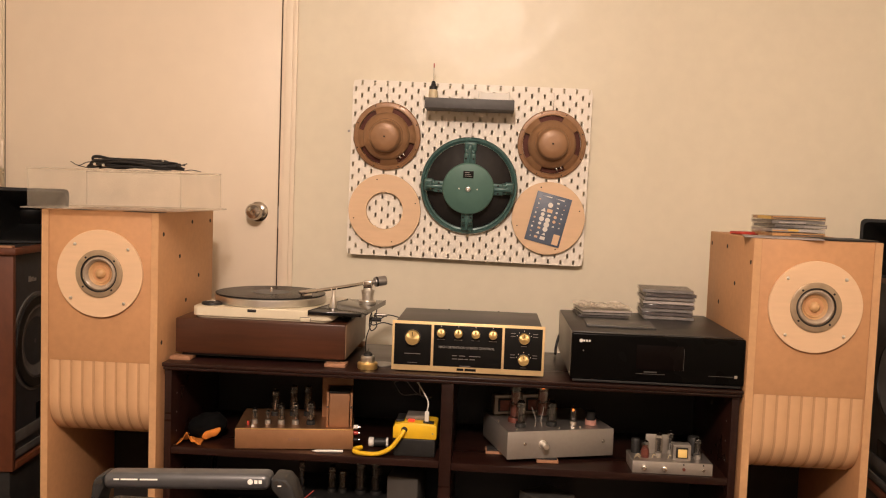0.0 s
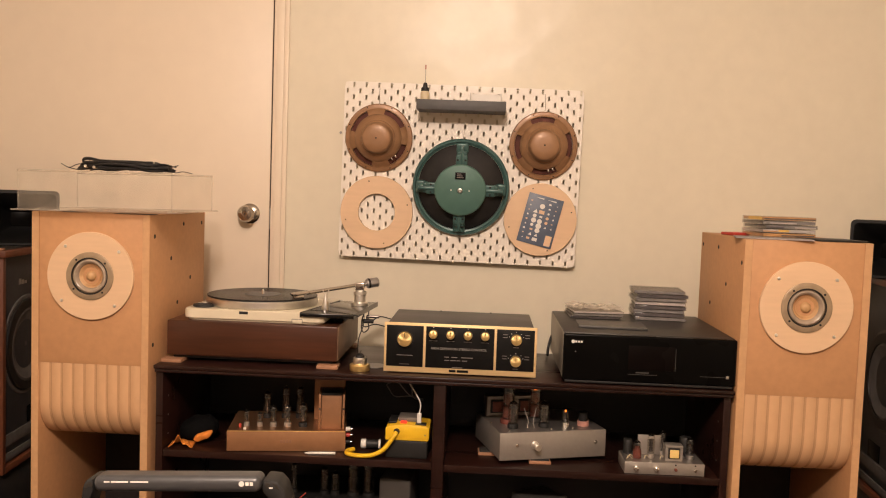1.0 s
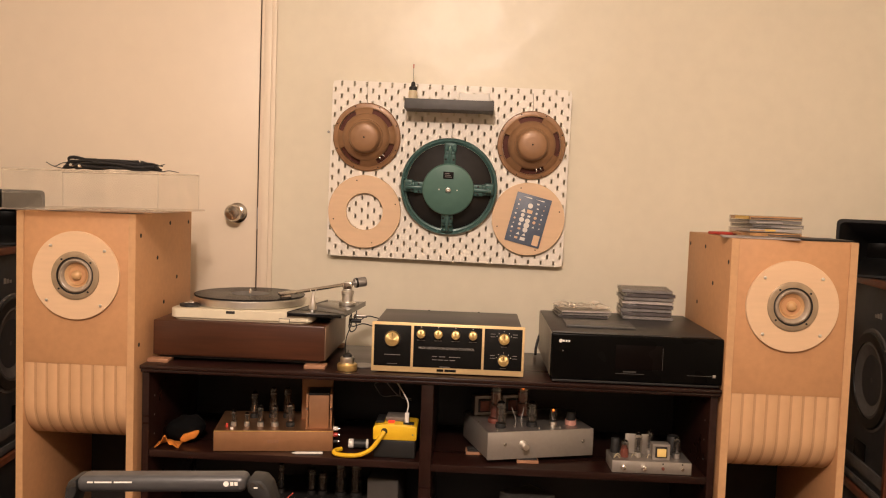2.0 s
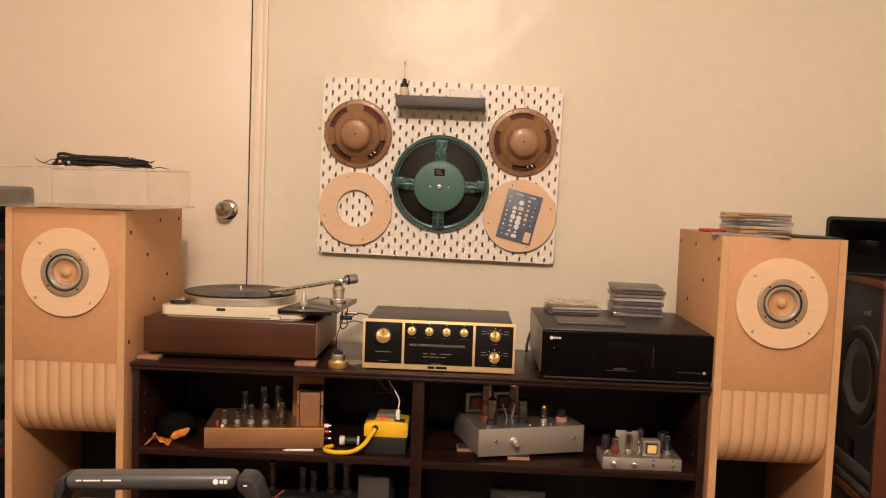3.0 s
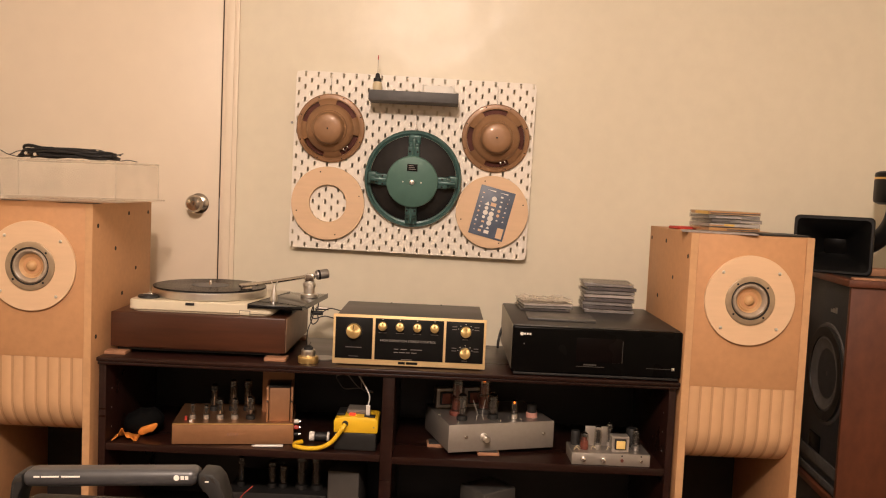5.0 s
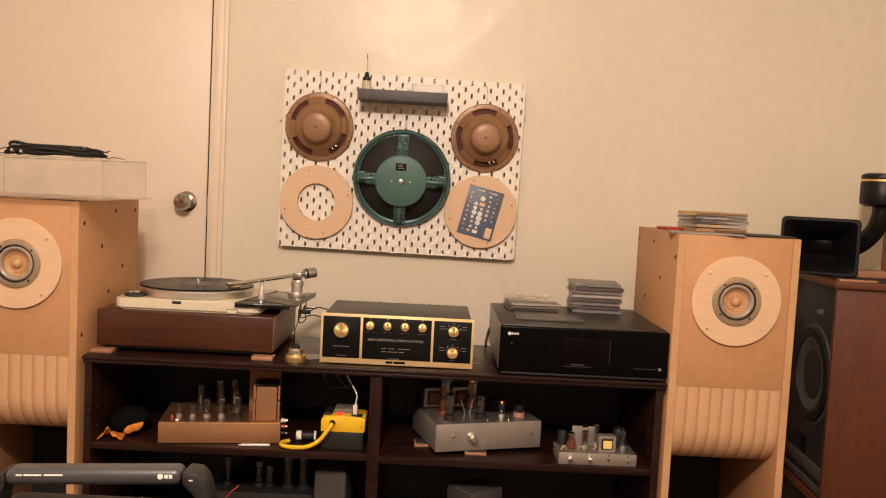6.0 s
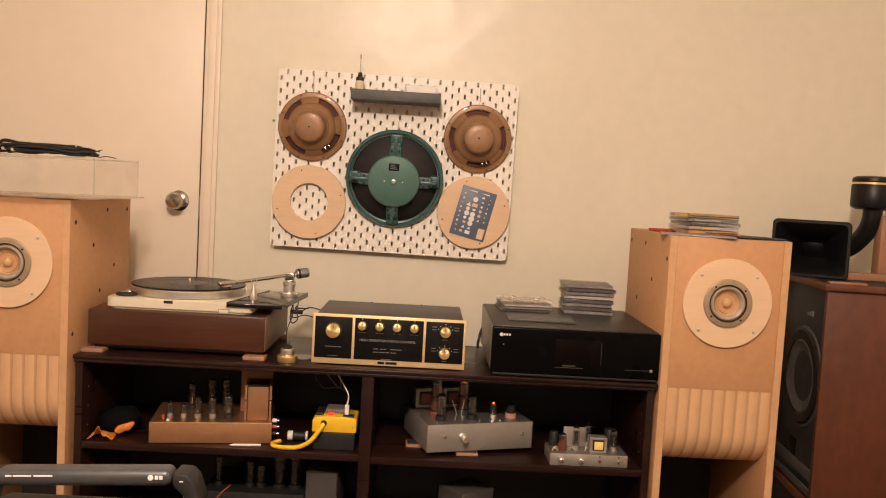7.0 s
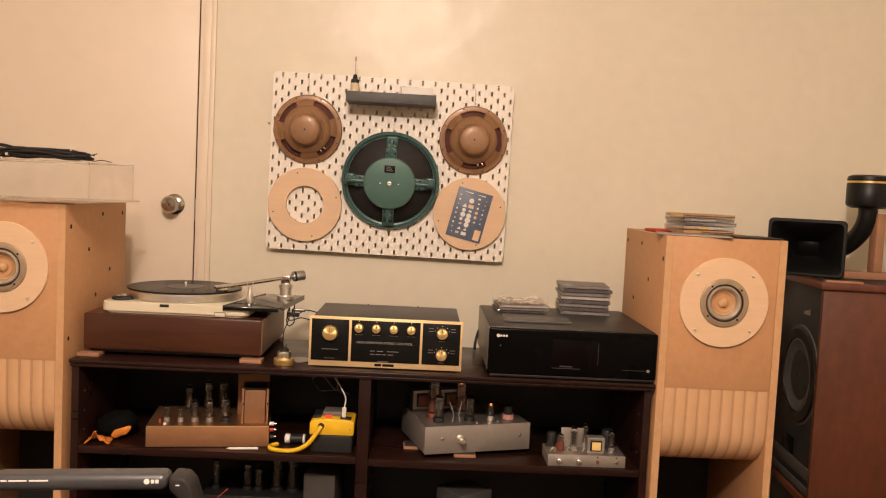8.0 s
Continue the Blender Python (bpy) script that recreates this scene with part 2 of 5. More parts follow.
def mesh_from(bm, name, mat, flat=False):
    bmesh.ops.recalc_face_normals(bm, faces=bm.faces[:])
    me = bpy.data.meshes.new(name)
    bm.to_mesh(me)
    bm.free()
    if not flat:
        me.shade_smooth()
        me.set_sharp_from_angle(angle=radians(38))
    me.materials.append(mat)
    return me


def part(name, bm, mat, parent, label="", m=None):
    ob = new(name, mesh_from(bm, name, mat))
    ob.parent = parent
    if m is not None:
        ob.matrix_basis = m
    return tagged(ob, label)


def piece(name, me, parent, m):
    ob = new(name, me)
    ob.parent, ob.matrix_basis = parent, m
    return ob


def thing(name, label, category, m=None, group=""):
    ob = new(name)
    ob.empty_display_size = 0.05
    ob.matrix_basis = m if m is not None else Matrix.Identity(4)
    return tagged(ob, label, category, group)


def solid(name, bm, mat, label, category, m=None, group="", kind=""):
    ob = new(name, mesh_from(bm, name, mat))
    if m is not None:
        ob.matrix_basis = m
    return tagged(ob, label, category, group, kind)


def structure(name, bm, mat, label="", category=""):
    return solid(name, bm, mat, label, category or name.split("_")[0], kind="structure")


def lettering(text, size, mat, parent, m, name="lettering"):
    """Raised printed words, standing in x, z and facing -y."""
    cu = bpy.data.curves.new(name, "FONT")
    cu.body, cu.size, cu.extrude, cu.align_x, cu.align_y = text, size, 0.0002, "CENTER", "CENTER"
    tmp = new("tmp_text", cu)
    dg = bpy.context.evaluated_depsgraph_get()
    dg.update()
    me = bpy.data.meshes.new_from_object(tmp.evaluated_get(dg))
    bpy.data.objects.remove(tmp)
    me.materials.clear()
    me.materials.append(mat)
    ob = new(name, me)
    ob.parent, ob.matrix_basis = parent, m @ pose(0, 0, 0, 90, 0, 0)
    return ob


# ---- the room ----
DX0, DX1, DTOP = -1.548, -0.6125, 2.04
RX0, RX1, RY0, RH = -2.7, 2.3, -5.0, 2.5
w = box(RX0, DX0, 0, 0.12, 0, RH, 0)
box(DX1, RX1, 0, 0.12, 0, RH, 0, bm=w)
box(DX0, DX1, 0, 0.12, DTOP, RH, 0, bm=w)
structure("wall_north", w, M_WALL, "cream semi-gloss painted plaster wall with a door", "wall")
# south wall is never seen; kept dark and distant to lower fill light
structure("wall_south", box(RX0, RX1, RY0 - 0.12, RY0, 0, RH, 0), M_UNSEENWALL, "unseen wall behind the viewer, darkened to cut fill light", "wall")
structure("wall_west", box(RX0 - 0.12, RX0, RY0 - 0.12, 0.12, 0, RH, 0), M_WALL, "plain cream side wall", "wall")
structure("wall_east", box(RX1, RX1 + 0.12, RY0 - 0.12, 0.12, 0, RH, 0), M_WALL, "plain cream side wall", "wall")
structure("ceiling", box(RX0 - 0.12, RX1 + 0.12, RY0 - 0.12, 0.12, RH, RH + 0.1, 0), M_CEIL, "plain off-white ceiling", "ceiling")
structure("floor", box(RX0 - 0.12, RX1 + 0.12, RY0 - 0.12, 0.12, -0.1, 0, 0), M_FLOOR, "dark brown wooden floor", "floor")
bb = box(RX0, DX0 - 0.06, -0.012, 0, 0, 0.09, 0.003)
box(DX1 + 0.055, RX1, -0.012, 0, 0, 0.09, 0.003, bm=bb)
structure("baseboard", bb, M_DOOR, "cream painted baseboard", "baseboard")

door = tagged(new("door_1"), "closed cream painted flush door with a round knob", "door", kind="structure")
part("door_slab", box(DX0 + 0.0025, DX1 - 0.007, 0.004, 0.045, 0.008, DTOP - 0.004, 0.002), M_DOOR, door)
# dark backing and added strips stand for the shade in the door gaps
part("gap_backing", box(DX0 + 0.001, DX1 - 0.001, 0.05, 0.06, 0.002, DTOP - 0.002, 0), M_GAP, door)
part("gap_shade_strip", box(DX1 - 0.0068, DX1 - 0.0002, 0.006, 0.04, 0.002, DTOP - 0.002, 0), M_GAPSHADE, door)
part("gap_shade_strip", box(DX0 + 0.0002, DX0 + 0.0023, 0.006, 0.04, 0.002, DTOP - 0.002, 0), M_GAPSHADE, door)
jm = box(DX1 + 0.0005, DX1 + 0.011, -0.010, -0.001, 0, DTOP + 0.05, 0.002)
box(DX1 + 0.0095, DX1 + 0.036, -0.015, -0.001, 0, DTOP + 0.05, 0.003, bm=jm)
box(DX1 + 0.034, DX1 + 0.050, -0.011, -0.001, 0, DTOP + 0.05, 0.003, bm=jm)
part("casing", jm, M_DOOR, door)
jm = box(DX0 - 0.05, DX0 - 0.003, -0.014, -0.001, 0, DTOP + 0.05, 0.003)
part("casing", jm, M_DOOR, door)
part("casing", box(DX0 - 0.05, DX1 + 0.05, -0.013, -0.001, DTOP + 0.051, DTOP + 0.1, 0.003), M_DOOR, door)
hg = cyl(0.006, 0.1, (DX0 - 0.002, -0.008, 1.04), "z")
for k in range(3):
    cyl(0.0072, 0.018, (DX0 - 0.002, -0.008, 1.045 + 0.036 * k), "z", bm=hg)
lathe([(0, 0), (0.004, 0.002), (0.006, 0.008), (0, 0.012)], (DX0 - 0.002, -0.008, 1.026), bm=hg)
part("hinge", hg, M_DOOR, door)
KX, KZ = -0.683, 0.933
kn = lathe([(0, 0), (0.032, 0), (0.033, 0.004), (0.028, 0.009), (0.014, 0.012), (0.012, 0.028), (0.02, 0.036), (0.027, 0.046), (0.0275, 0.056), (0.022, 0.064), (0.009, 0.066), (0.008, 0.063), (0, 0.063)], (KX, 0.006, KZ), "y", 40)
knob = part("door_knob", kn, M_NICKEL, door, "satin round metal knob")
part("key_slot", box(KX - 0.001, KX + 0.001, -0.0595, -0.0565, KZ - 0.004, KZ + 0.004, 0), M_GAP, knob)
part("strike_plate", box(DX1 - 0.004, DX1 + 0.0004, -0.004, 0.004, KZ - 0.05, KZ + 0.02, 0.0005), M_STEEL, door)

cl = thing("ceiling_light", "round ceiling light with a glowing bulb", "ceiling light", Matrix.Translation((LAMP[0], LAMP[1], RH)))
part("rose", lathe([(0, 0), (0.07, 0), (0.07, -0.012), (0.03, -0.03), (0.02, -0.06), (0, -0.06)]), M_WHITE, cl)

# ---- pegboard and what hangs on it ----
PEG = pose(0.003, -0.034, 1.0835, 0, 0.8, 0)


def pegboard():
    t = thing("pegboard", "white slotted steel pegboard screwed to the wall", "pegboard", PEG)
    b = bmesh.new()
    W, H, s, th = 0.76, 0.56, 0.02, 0.006
    nx, nz = 38, 28
    g = {(i, j): [b.verts.new((-W / 2 + i * s, y, -H / 2 + j * s)) for y in (0, th)] for i in range(nx + 1) for j in range(nz + 1)}
    for i in range(nx):
        for j in range(nz):
            c = [g[i, j], g[i + 1, j], g[i + 1, j + 1], g[i, j + 1]]
            if (i + j) % 2:
                b.faces.new([v[0] for v in c])
                b.faces.new([v[1] for v in c][::-1])
                continue
            x, z = -W / 2 + (i + 0.5) * s, -H / 2 + (j + 0.5) * s
            h = [[b.verts.new((x + dx * 0.0031, y, z + dz * 0.0075)) for y in (0, th)] for dx, dz in ((-1, -1), (1, -1), (1, 1), (-1, 1))]
            for k in range(4):
                q = (k + 1) % 4
                b.faces.new((c[k][0], c[q][0], h[q][0], h[k][0]))
                b.faces.new((c[k][1], h[k][1], h[q][1], c[q][1]))
                b.faces.new((h[k][0], h[q][0], h[q][1], h[k][1]))
    for i in (0, nx):
        for j in (0, nz):
            for v in g[i, j]:
                v.co.x += 0.0032 if i == 0 else -0.0032
                v.co.z += 0.0032 if j == 0 else -0.0032
    part("panel", b, M_PEG, t)
    for x0, x1, z0, z1 in ((-0.366, 0.366, -0.28, -0.2765), (-0.366, 0.366, 0.2765, 0.28), (-0.38, -0.3765, -0.266, 0.266), (0.3765, 0.38, -0.266, 0.266)):
        part("folded_edge", box(x0, x1, 0.0062, 0.022, z0, z1, 0.0008), M_PEG, t)
    for x in (-0.30, 0.0, 0.30):
        part("spacer", cyl(0.008, 0.026, (x, 0.0325, 0.262), "y"), M_PEG, t)
    return t


pegboard()


def on_board(x, z, turn=0, off=0.0):
    """Local pose on the board's face: x, z of the wall, turned clockwise."""
    return pose(x, -0.035 - off, z, 0, turn, 0)


def bronze_driver(x, z, turn, lug, lean):
    t = thing("loudspeaker_driver", "bronze loudspeaker driver hung back outwards on the pegboard", "speaker driver", on_board(x, z, 0, 0.0078 * lean / 4) @ pose(0, 0, 0, lean, 0, 0) @ pose(0, 0, 0, 0, turn, 0), "bronze drivers on the pegboard")
    R = 0.1075
    part("rim", lathe([(R - 0.016, 0.0), (R, 0.0), (R, 0.006), (R - 0.003, 0.009), (R - 0.012, 0.010), (R - 0.016, 0.012), (R - 0.016, 0.0)], axis="y", seg=64), M_BRONZE, t)
    part("cone", lathe([(R - 0.017, 0.003), (0.05, 0.024), (0.03, 0.03), (0, 0.03)], axis="y", seg=48), M_REDBROWN, t, "dark reddish paper cone")
    bk = bmesh.new()
    lathe([(0.066, 0.018), (0.0755, 0.0185), (0.0745, 0.025), (0.066, 0.034), (0.053, 0.041), (0.053, 0.030), (0.066, 0.018)], axis="y", seg=56, bm=bk)
    for k in range(4):
        a0 = 45 + 90 * k - 19 + 6
        n = 8
        for (ra, ya), (rb, yb) in zip(((0.093, -0.011), (0.087, -0.017)), ((0.087, -0.017), (0.074, -0.024))):
            for i in range(n):
                A, C = radians(a0 + 38 * i / n), radians(a0 + 38 * (i + 1) / n)
                bk.faces.new([bk.verts.new(v) for v in ((ra * math.cos(A), ya, ra * math.sin(A)), (ra * math.cos(C), ya, ra * math.sin(C)), (rb * math.cos(C), yb, rb * math.sin(C)), (rb * math.cos(A), yb, rb * math.sin(A)))])
    bmesh.ops.remove_doubles(bk, verts=bk.verts[:], dist=0.0001)
    part("basket", bk, M_BRONZE, t)
    part("magnet_cover", lathe([(0.056, 0.030), (0.056, 0.040), (0.0535, 0.0435), (0.0505, 0.0455), (0.0475, 0.058), (0.0462, 0.068), (0.0440, 0.0725), (0.0395, 0.0752), (0.02, 0.0762), (0.003, 0.0766), (0.0025, 0.075), (0, 0.075)], axis="y", seg=56), M_BRONZE, t)
    part("rivet", cyl(0.0026, 0.001, (0, -0.0762, 0), "y", 0.0002, 12), M_GAP, t)
    for k in range(8):
        a = radians(22 + 45 * k)
        part("mounting_hole", cyl(0.0022, 0.0012, ((R - 0.006) * math.cos(a), -0.0088, (R - 0.006) * math.sin(a)), "y", 0.0002, 10), M_GAP, t)
    for d in (-5, 5):
        part("terminal", box(0.076, 0.084, -0.026, -0.016, -0.002, 0.002, 0.0006), M_CHROME, t, m=pose(0, 0, 0, 0, lug + d, 0))
    part("hanging_wire", tube([(0, -0.008, R - 0.004), (0.0, -0.012, R + 0.03), (0.0, -0.002, R + 0.055)], 0.0006, 6), M_STEEL, t, m=pose(0, 0, 0, 0, -turn, 0))
    return t


bronze_driver(-0.258, 1.190, 45, 5, 4)
bronze_driver(0.264, 1.181, 2, 70, 1.5)


def green_driver(x, z):
    t = thing("woofer", "large green enamelled woofer hung back outwards on the pegboard", "speaker driver", on_board(x, z, 1, 0.023) @ pose(0, 0, 0, 8.5, 0, 0))
    R = 0.153
    part("rim", lathe([(R - 0.017, 0.0), (R, 0.0), (R, 0.014), (R - 0.003, 0.018), (R - 0.009, 0.018), (R - 0.012, 0.012), (R - 0.017, 0.010), (R - 0.017, 0)], axis="y", seg=80), M_GREEN, t)
    part("cone", lathe([(R - 0.018, 0.004), (0.085, 0.045), (0.06, 0.052), (0, 0.052)], axis="y", seg=64), M_DARKCONE, t, "dark brown paper cone")
    part("back_plate", lathe([(0.06, 0.05), (0.079, 0.055), (0.080, 0.068), (0.0785, 0.0725), (0.0755, 0.0745), (0.012, 0.0745), (0.011, 0.0755), (0.0055, 0.0755), (0.005, 0.073), (0, 0.073)], axis="y", seg=64), M_GREENPLATE, t)
    part("centre_bolt", lathe([(0.0, 0.0), (0.007, 0), (0.0075, 0.002), (0.003, 0.003), (0, 0.001)], (0, -0.0765, 0), "y", 20), M_ALU, t, "pale metal bolt")
    for x2 in (-0.028, 0.028):
        part("plug", cyl(0.0024, 0.001, (x2, -0.0743, 0), "y", 0.0002, 12), M_WHITE, t)
    for k in range(4):
        m = pose(0, 0, 0, 0, 90 * k, 0)
        a = box(-0.018, 0.018, -0.058, -0.046, 0.070, 0.108, 0.004, 3)
        box(-0.0165, 0.0165, -0.050, -0.014, 0.100, 0.118, 0.005, 3, bm=a)
        box(-0.019, 0.019, -0.030, -0.010, 0.110, 0.141, 0.005, 3, bm=a)
        box(-0.005, 0.005, -0.062, -0.012, 0.076, 0.132, 0.003, 2, bm=a)
        arm = part("basket_arm", a, M_GREEN, t, m=m)
        for q in (-0.012, 0.012):
            part("bolt", cyl(0.0032, 0.003, (q, -0.0575, 0.092), "y", 0.0005, 12), M_BLACKSATIN, arm)
    part("label_plate", box(-0.017, 0.015, -0.0762, -0.0742, 0.034, 0.056, 0.0006), M_BLACKPANEL, t, "small dark printed label")
    for k in range(3):
        part("label_bar", box(-0.012, 0.010 - 0.004 * k, -0.0768, -0.0761, 0.039 + 0.0055 * k, 0.041 + 0.0055 * k, 0), M_STEEL, t)
    part("hanging_wire", tube([(0, -0.012, R - 0.004), (0.002, -0.014, R + 0.02), (0, -0.002, R + 0.05)], 0.0006, 6), M_STEEL, t)
    return t


green_driver(0.009, 1.042)


def ply_ring(x, z, r, hole, turn):
    t = thing("plywood_ring" if hole else "plywood_disc", "round birch plywood adapter ring hung on the pegboard" if hole else "round birch plywood disc hung on the pegboard", "wooden ring", on_board(x, z, turn), "plywood rounds on the pegboard")
    if hole:
        b = lathe([(hole, 0.0), (r - 0.001, 0.0), (r, 0.001), (r, 0.014), (r - 0.001, 0.015), (hole + 0.001, 0.015), (hole, 0.014), (hole, 0)], axis="y", seg=72)
    else:
        b = cyl(r, 0.015, axis="y", bev=0.001, seg=72)
    part("ring" if hole else "disc", b, M_BIRCH, t)
    for k in range(4):
        a = radians(15 + 90 * k)
        part("screw_hole", cyl(0.0022, 0.0006, ((r - 0.014) * math.cos(a), -0.0149, (r - 0.014) * math.sin(a)), "y", 0.0001, 10), M_GAP, t)
    return t


ply_ring(-0.259, 0.953, 0.116, 0.059, 0)
ply_ring(0.263, 0.948, 0.115, 0, 0)

pcb = thing("drawing_template", "blue drawing template with cut-out shapes on the plywood disc", "template", on_board(0.263, 0.945, 13.5, 0.0158))
part("board", box(-0.056, 0.056, -0.0025, 0, -0.079, 0.079, 0.0004), M_PCB, pcb)
rnd = random.Random(5)
for r in range(9):
    for c in range(5):
        x, z = -0.044 + 0.0205 * c + 0.003 * rnd.random(), 0.056 - 0.0148 * r
        if (c > 2 and r > 5) or (r < 2 and c in (1, 2)):
            continue
        s_ = (0.0028, 0.0068, 0.0074, 0.0045, 0.0030)[c] * (0.6 + 0.6 * rnd.random())
        kind_ = rnd.random()
        if kind_ < 0.4:
            b = cyl(s_, 0.0006, (x, -0.0024, z), "y", 0.0001, 16)
        elif kind_ < 0.6:
            b = prism([(x - s_, z - s_ * 0.7), (x + s_, z - s_ * 0.7), (x + 0.3 * s_, z + s_ * 0.8)], -0.003, -0.0024)
        else:
            b = box(x - s_, x + s_, -0.003, -0.0024, z - s_ * 0.6, z + s_ * 0.7, 0)
        part("cut_out", b, M_WHITE if rnd.random() < 0.75 else M_BIRCH, pcb)
part("cut_out", box(0.03, 0.05, -0.003, -0.0024, -0.073, -0.04, 0), M_BIRCH, pcb)
part("cut_out", cyl(0.008, 0.0006, (-0.005, -0.0024, 0.045), "y", 0.0001, 20), M_WHITE, pcb)
for k in range(2):
    part("cut_out", prism([(-0.035 + 0.04 * k, 0.069), (-0.006 + 0.04 * k, 0.071), (-0.006 + 0.04 * k, 0.067)], -0.003, -0.0024), M_WHITE, pcb)

tray = thing("pegboard_shelf", "charcoal plastic tray shelf clipped to the pegboard", "shelf", on_board(0.003, 1.29, 0.3))
part("front", box(-0.137, 0.137, -0.106, -0.102, -0.015, 0.0155, 0.0012), M_SHELFGREY, tray)
part("base", box(-0.137, 0.137, -0.1015, -0.002, -0.015, -0.011, 0.001), M_SHELFGREY, tray)
for s_ in (-1, 1):
    part("end", box(s_ * 0.135 - 0.002, s_ * 0.135 + 0.002, -0.1015, -0.002, -0.0105, 0.0155, 0.001), M_SHELFGREY, tray)
part("back", box(-0.1325, 0.1325, -0.006, -0.002, -0.0105, 0.0165, 0.001), M_SHELFGREY, tray)
bt = thing("glue_bottle", "small ivory bottle with a black cap and red-tipped needle", "bottle", pose(-0.112, -0.094, 1.279))
part("body", lathe([(0, 0), (0.013, 0), (0.014, 0.002), (0.014, 0.05), (0.012, 0.056), (0, 0.056)], seg=24), M_IVORY, bt)
part("cap", lathe([(0.0, 0.0565), (0.0125, 0.0565), (0.0125, 0.066), (0.008, 0.069), (0.006, 0.08), (0.003, 0.083), (0, 0.083)], seg=24), M_BLACKSATIN, bt)
nd = part("needle", cyl(0.0009, 0.042, (0, 0, 0.082), seg=8, bev=0.0001), M_STEEL, bt)
part("tip", cyl(0.0017, 0.013, (0, 0, 0.124), seg=10, bev=0.0004), M_RED, bt)
solid("white_card", box(-0.047, 0.047, -0.001, 0.001, 0, 0.055, 0.0002), M_WHITE, "blank white card leaning on the tray", "card", pose(0.08, -0.064, 1.281, -8, 0.5, 0))
for x in (0.028, 0.125):
    solid("peg_hook", tube([(x, -0.033, 1.34), (x, -0.059, 1.338), (x, -0.065, 1.333), (x, -0.065, 1.31)], 0.0012, 6), M_WHITE, "thin white wire hook on the pegboard", "hook", group="wire hooks")
solid("wall_screw", cyl(0.004, 0.004, (-0.389, 0, 1.206), "y", 0.001, 14), M_STEEL, "small screw head in the wall", "screw")


# ---- floorstanding plywood horn speakers ----
YF, YB = -0.655, -0.244


def horn_speaker(x0, x1, top, holes, side):
    """One wooden back-horn enclosure; holes: screw heads on its inner flank at (y, z); side: which flank."""
    t = thing("floorstanding_speaker", "tall bare fibreboard horn speaker with a birch driver ring", "speaker", pose((x0 + x1) / 2, 0, 0), "pair of wooden horn speakers")
    h = (x1 - x0) / 2
    th = 0.019
    for s_ in (-1, 1):
        part("side_panel", box(min(s_ * h, s_ * (h - th)), max(s_ * h, s_ * (h - th)), YF, YB, 0, top, 0.0012), M_MDFEDGE if s_ == 0 else M_MDF, t)
        part("panel_edge", box(min(s_ * (h - 0.0006), s_ * (h - th + 0.0006)), max(s_ * (h - 0.0006), s_ * (h - th + 0.0006)), YF - 0.0012, YF - 0.0002, 0.001, top - 0.001, 0), M_MDFEDGE, t, "paler sawn board edge")
    hi = h - th - 0.0003
    part("top_panel", box(-hi, hi, YF + 0.019, YB, top - 0.019, top - 0.0003, 0.001), M_MDF, t)
    part("baffle", box(-hi, hi, YF + 0.0008, YF + 0.0185, 0.553, top - 0.0003, 0.001), M_MDF, t)
    part("back_panel", box(-hi, hi, YB - 0.02, YB, 0.02, top - 0.02, 0.001), M_MDF, t)
    # added sheet and blackened bottom: the mouth's shade as colour
    part("mouth_shade_sheet", box(-hi, hi, YB - 0.024, YB - 0.0205, 0.0205, 0.42, 0), M_MOUTHSHADE, t, "black sheet painting the shade inside the mouth")
    part("bottom_panel", box(-hi, hi, YF + 0.03, YB - 0.025, 0.002, 0.02, 0.001), M_MOUTHSHADE, t)
    # kerfed curve: nine slats bent back under the baffle
    n, R = 9, 0.098
    yc, zc = YF + 0.0012 + R, 0.449
    wd = 2 * hi / n
    prof = [(YF + 0.0012, 0.5528)] + [(yc - R * math.cos(a), zc - R * math.sin(a)) for a in [radians(90 * k / 12) for k in range(13)]]
    b = bmesh.new()
    ring = []
    for i, (y, z) in enumerate(prof):
        a = 0 if i == 0 else radians(90 * (i - 1) / 12)
        ny, nz = math.cos(a), math.sin(a)
        w2 = wd / 2 - 0.0001
        k = w2 - 0.0030
        e = 0.0016
        ring.append([b.verts.new((xx, y + d * ny, z + d * nz)) for xx, d in ((-w2, 0.012), (-w2, e), (-k, e), (-k + 0.0026, 0.0002), (k - 0.0026, 0.0002), (k, e), (w2, e), (w2, 0.012))])
    for p, q in zip(ring, ring[1:]):
        for k in range(8):
            fc = b.faces.new((p[k], p[(k + 1) % 8], q[(k + 1) % 8], q[k]))
            fc.material_index = 1 if k in (1, 5) else 0
    b.faces.new(ring[0])
    b.faces.new(ring[-1][::-1])
    me = mesh_from(b, "slat", M_KERF)
    me.materials.append(M_GROOVE)
    for i in range(n):
        piece("slat", me, t, pose(-hi + wd * (i + 0.5), 0, 0))
    b = box(-hi, hi, 0, 0.2, -0.009, 0.0, 0.001)
    # ramp coloured black for the shade under the curve
    part("horn_ramp", b, M_MOUTHSHADE, t, m=pose(0, yc - 0.004, zc - R + 0.008, -18, 0, 0))
    # driver on its ring
    cx, cz, first = (0.003, 0.780, 41) if side > 0 else (0.0, 0.7735, 45.5)
    rg = part("driver_ring", lathe([(0.058, 0), (0.1105, 0), (0.1115, 0.001), (0.1115, 0.0075), (0.1105, 0.0085), (0.059, 0.0085), (0.058, 0.0075), (0.058, 0)], (cx, YF + 0.0006, cz), "y", 72), M_BIRCH, t, "pale birch ring")
    y1 = YF - 0.008
    for k in range(4):
        a = radians(first + 90 * k)
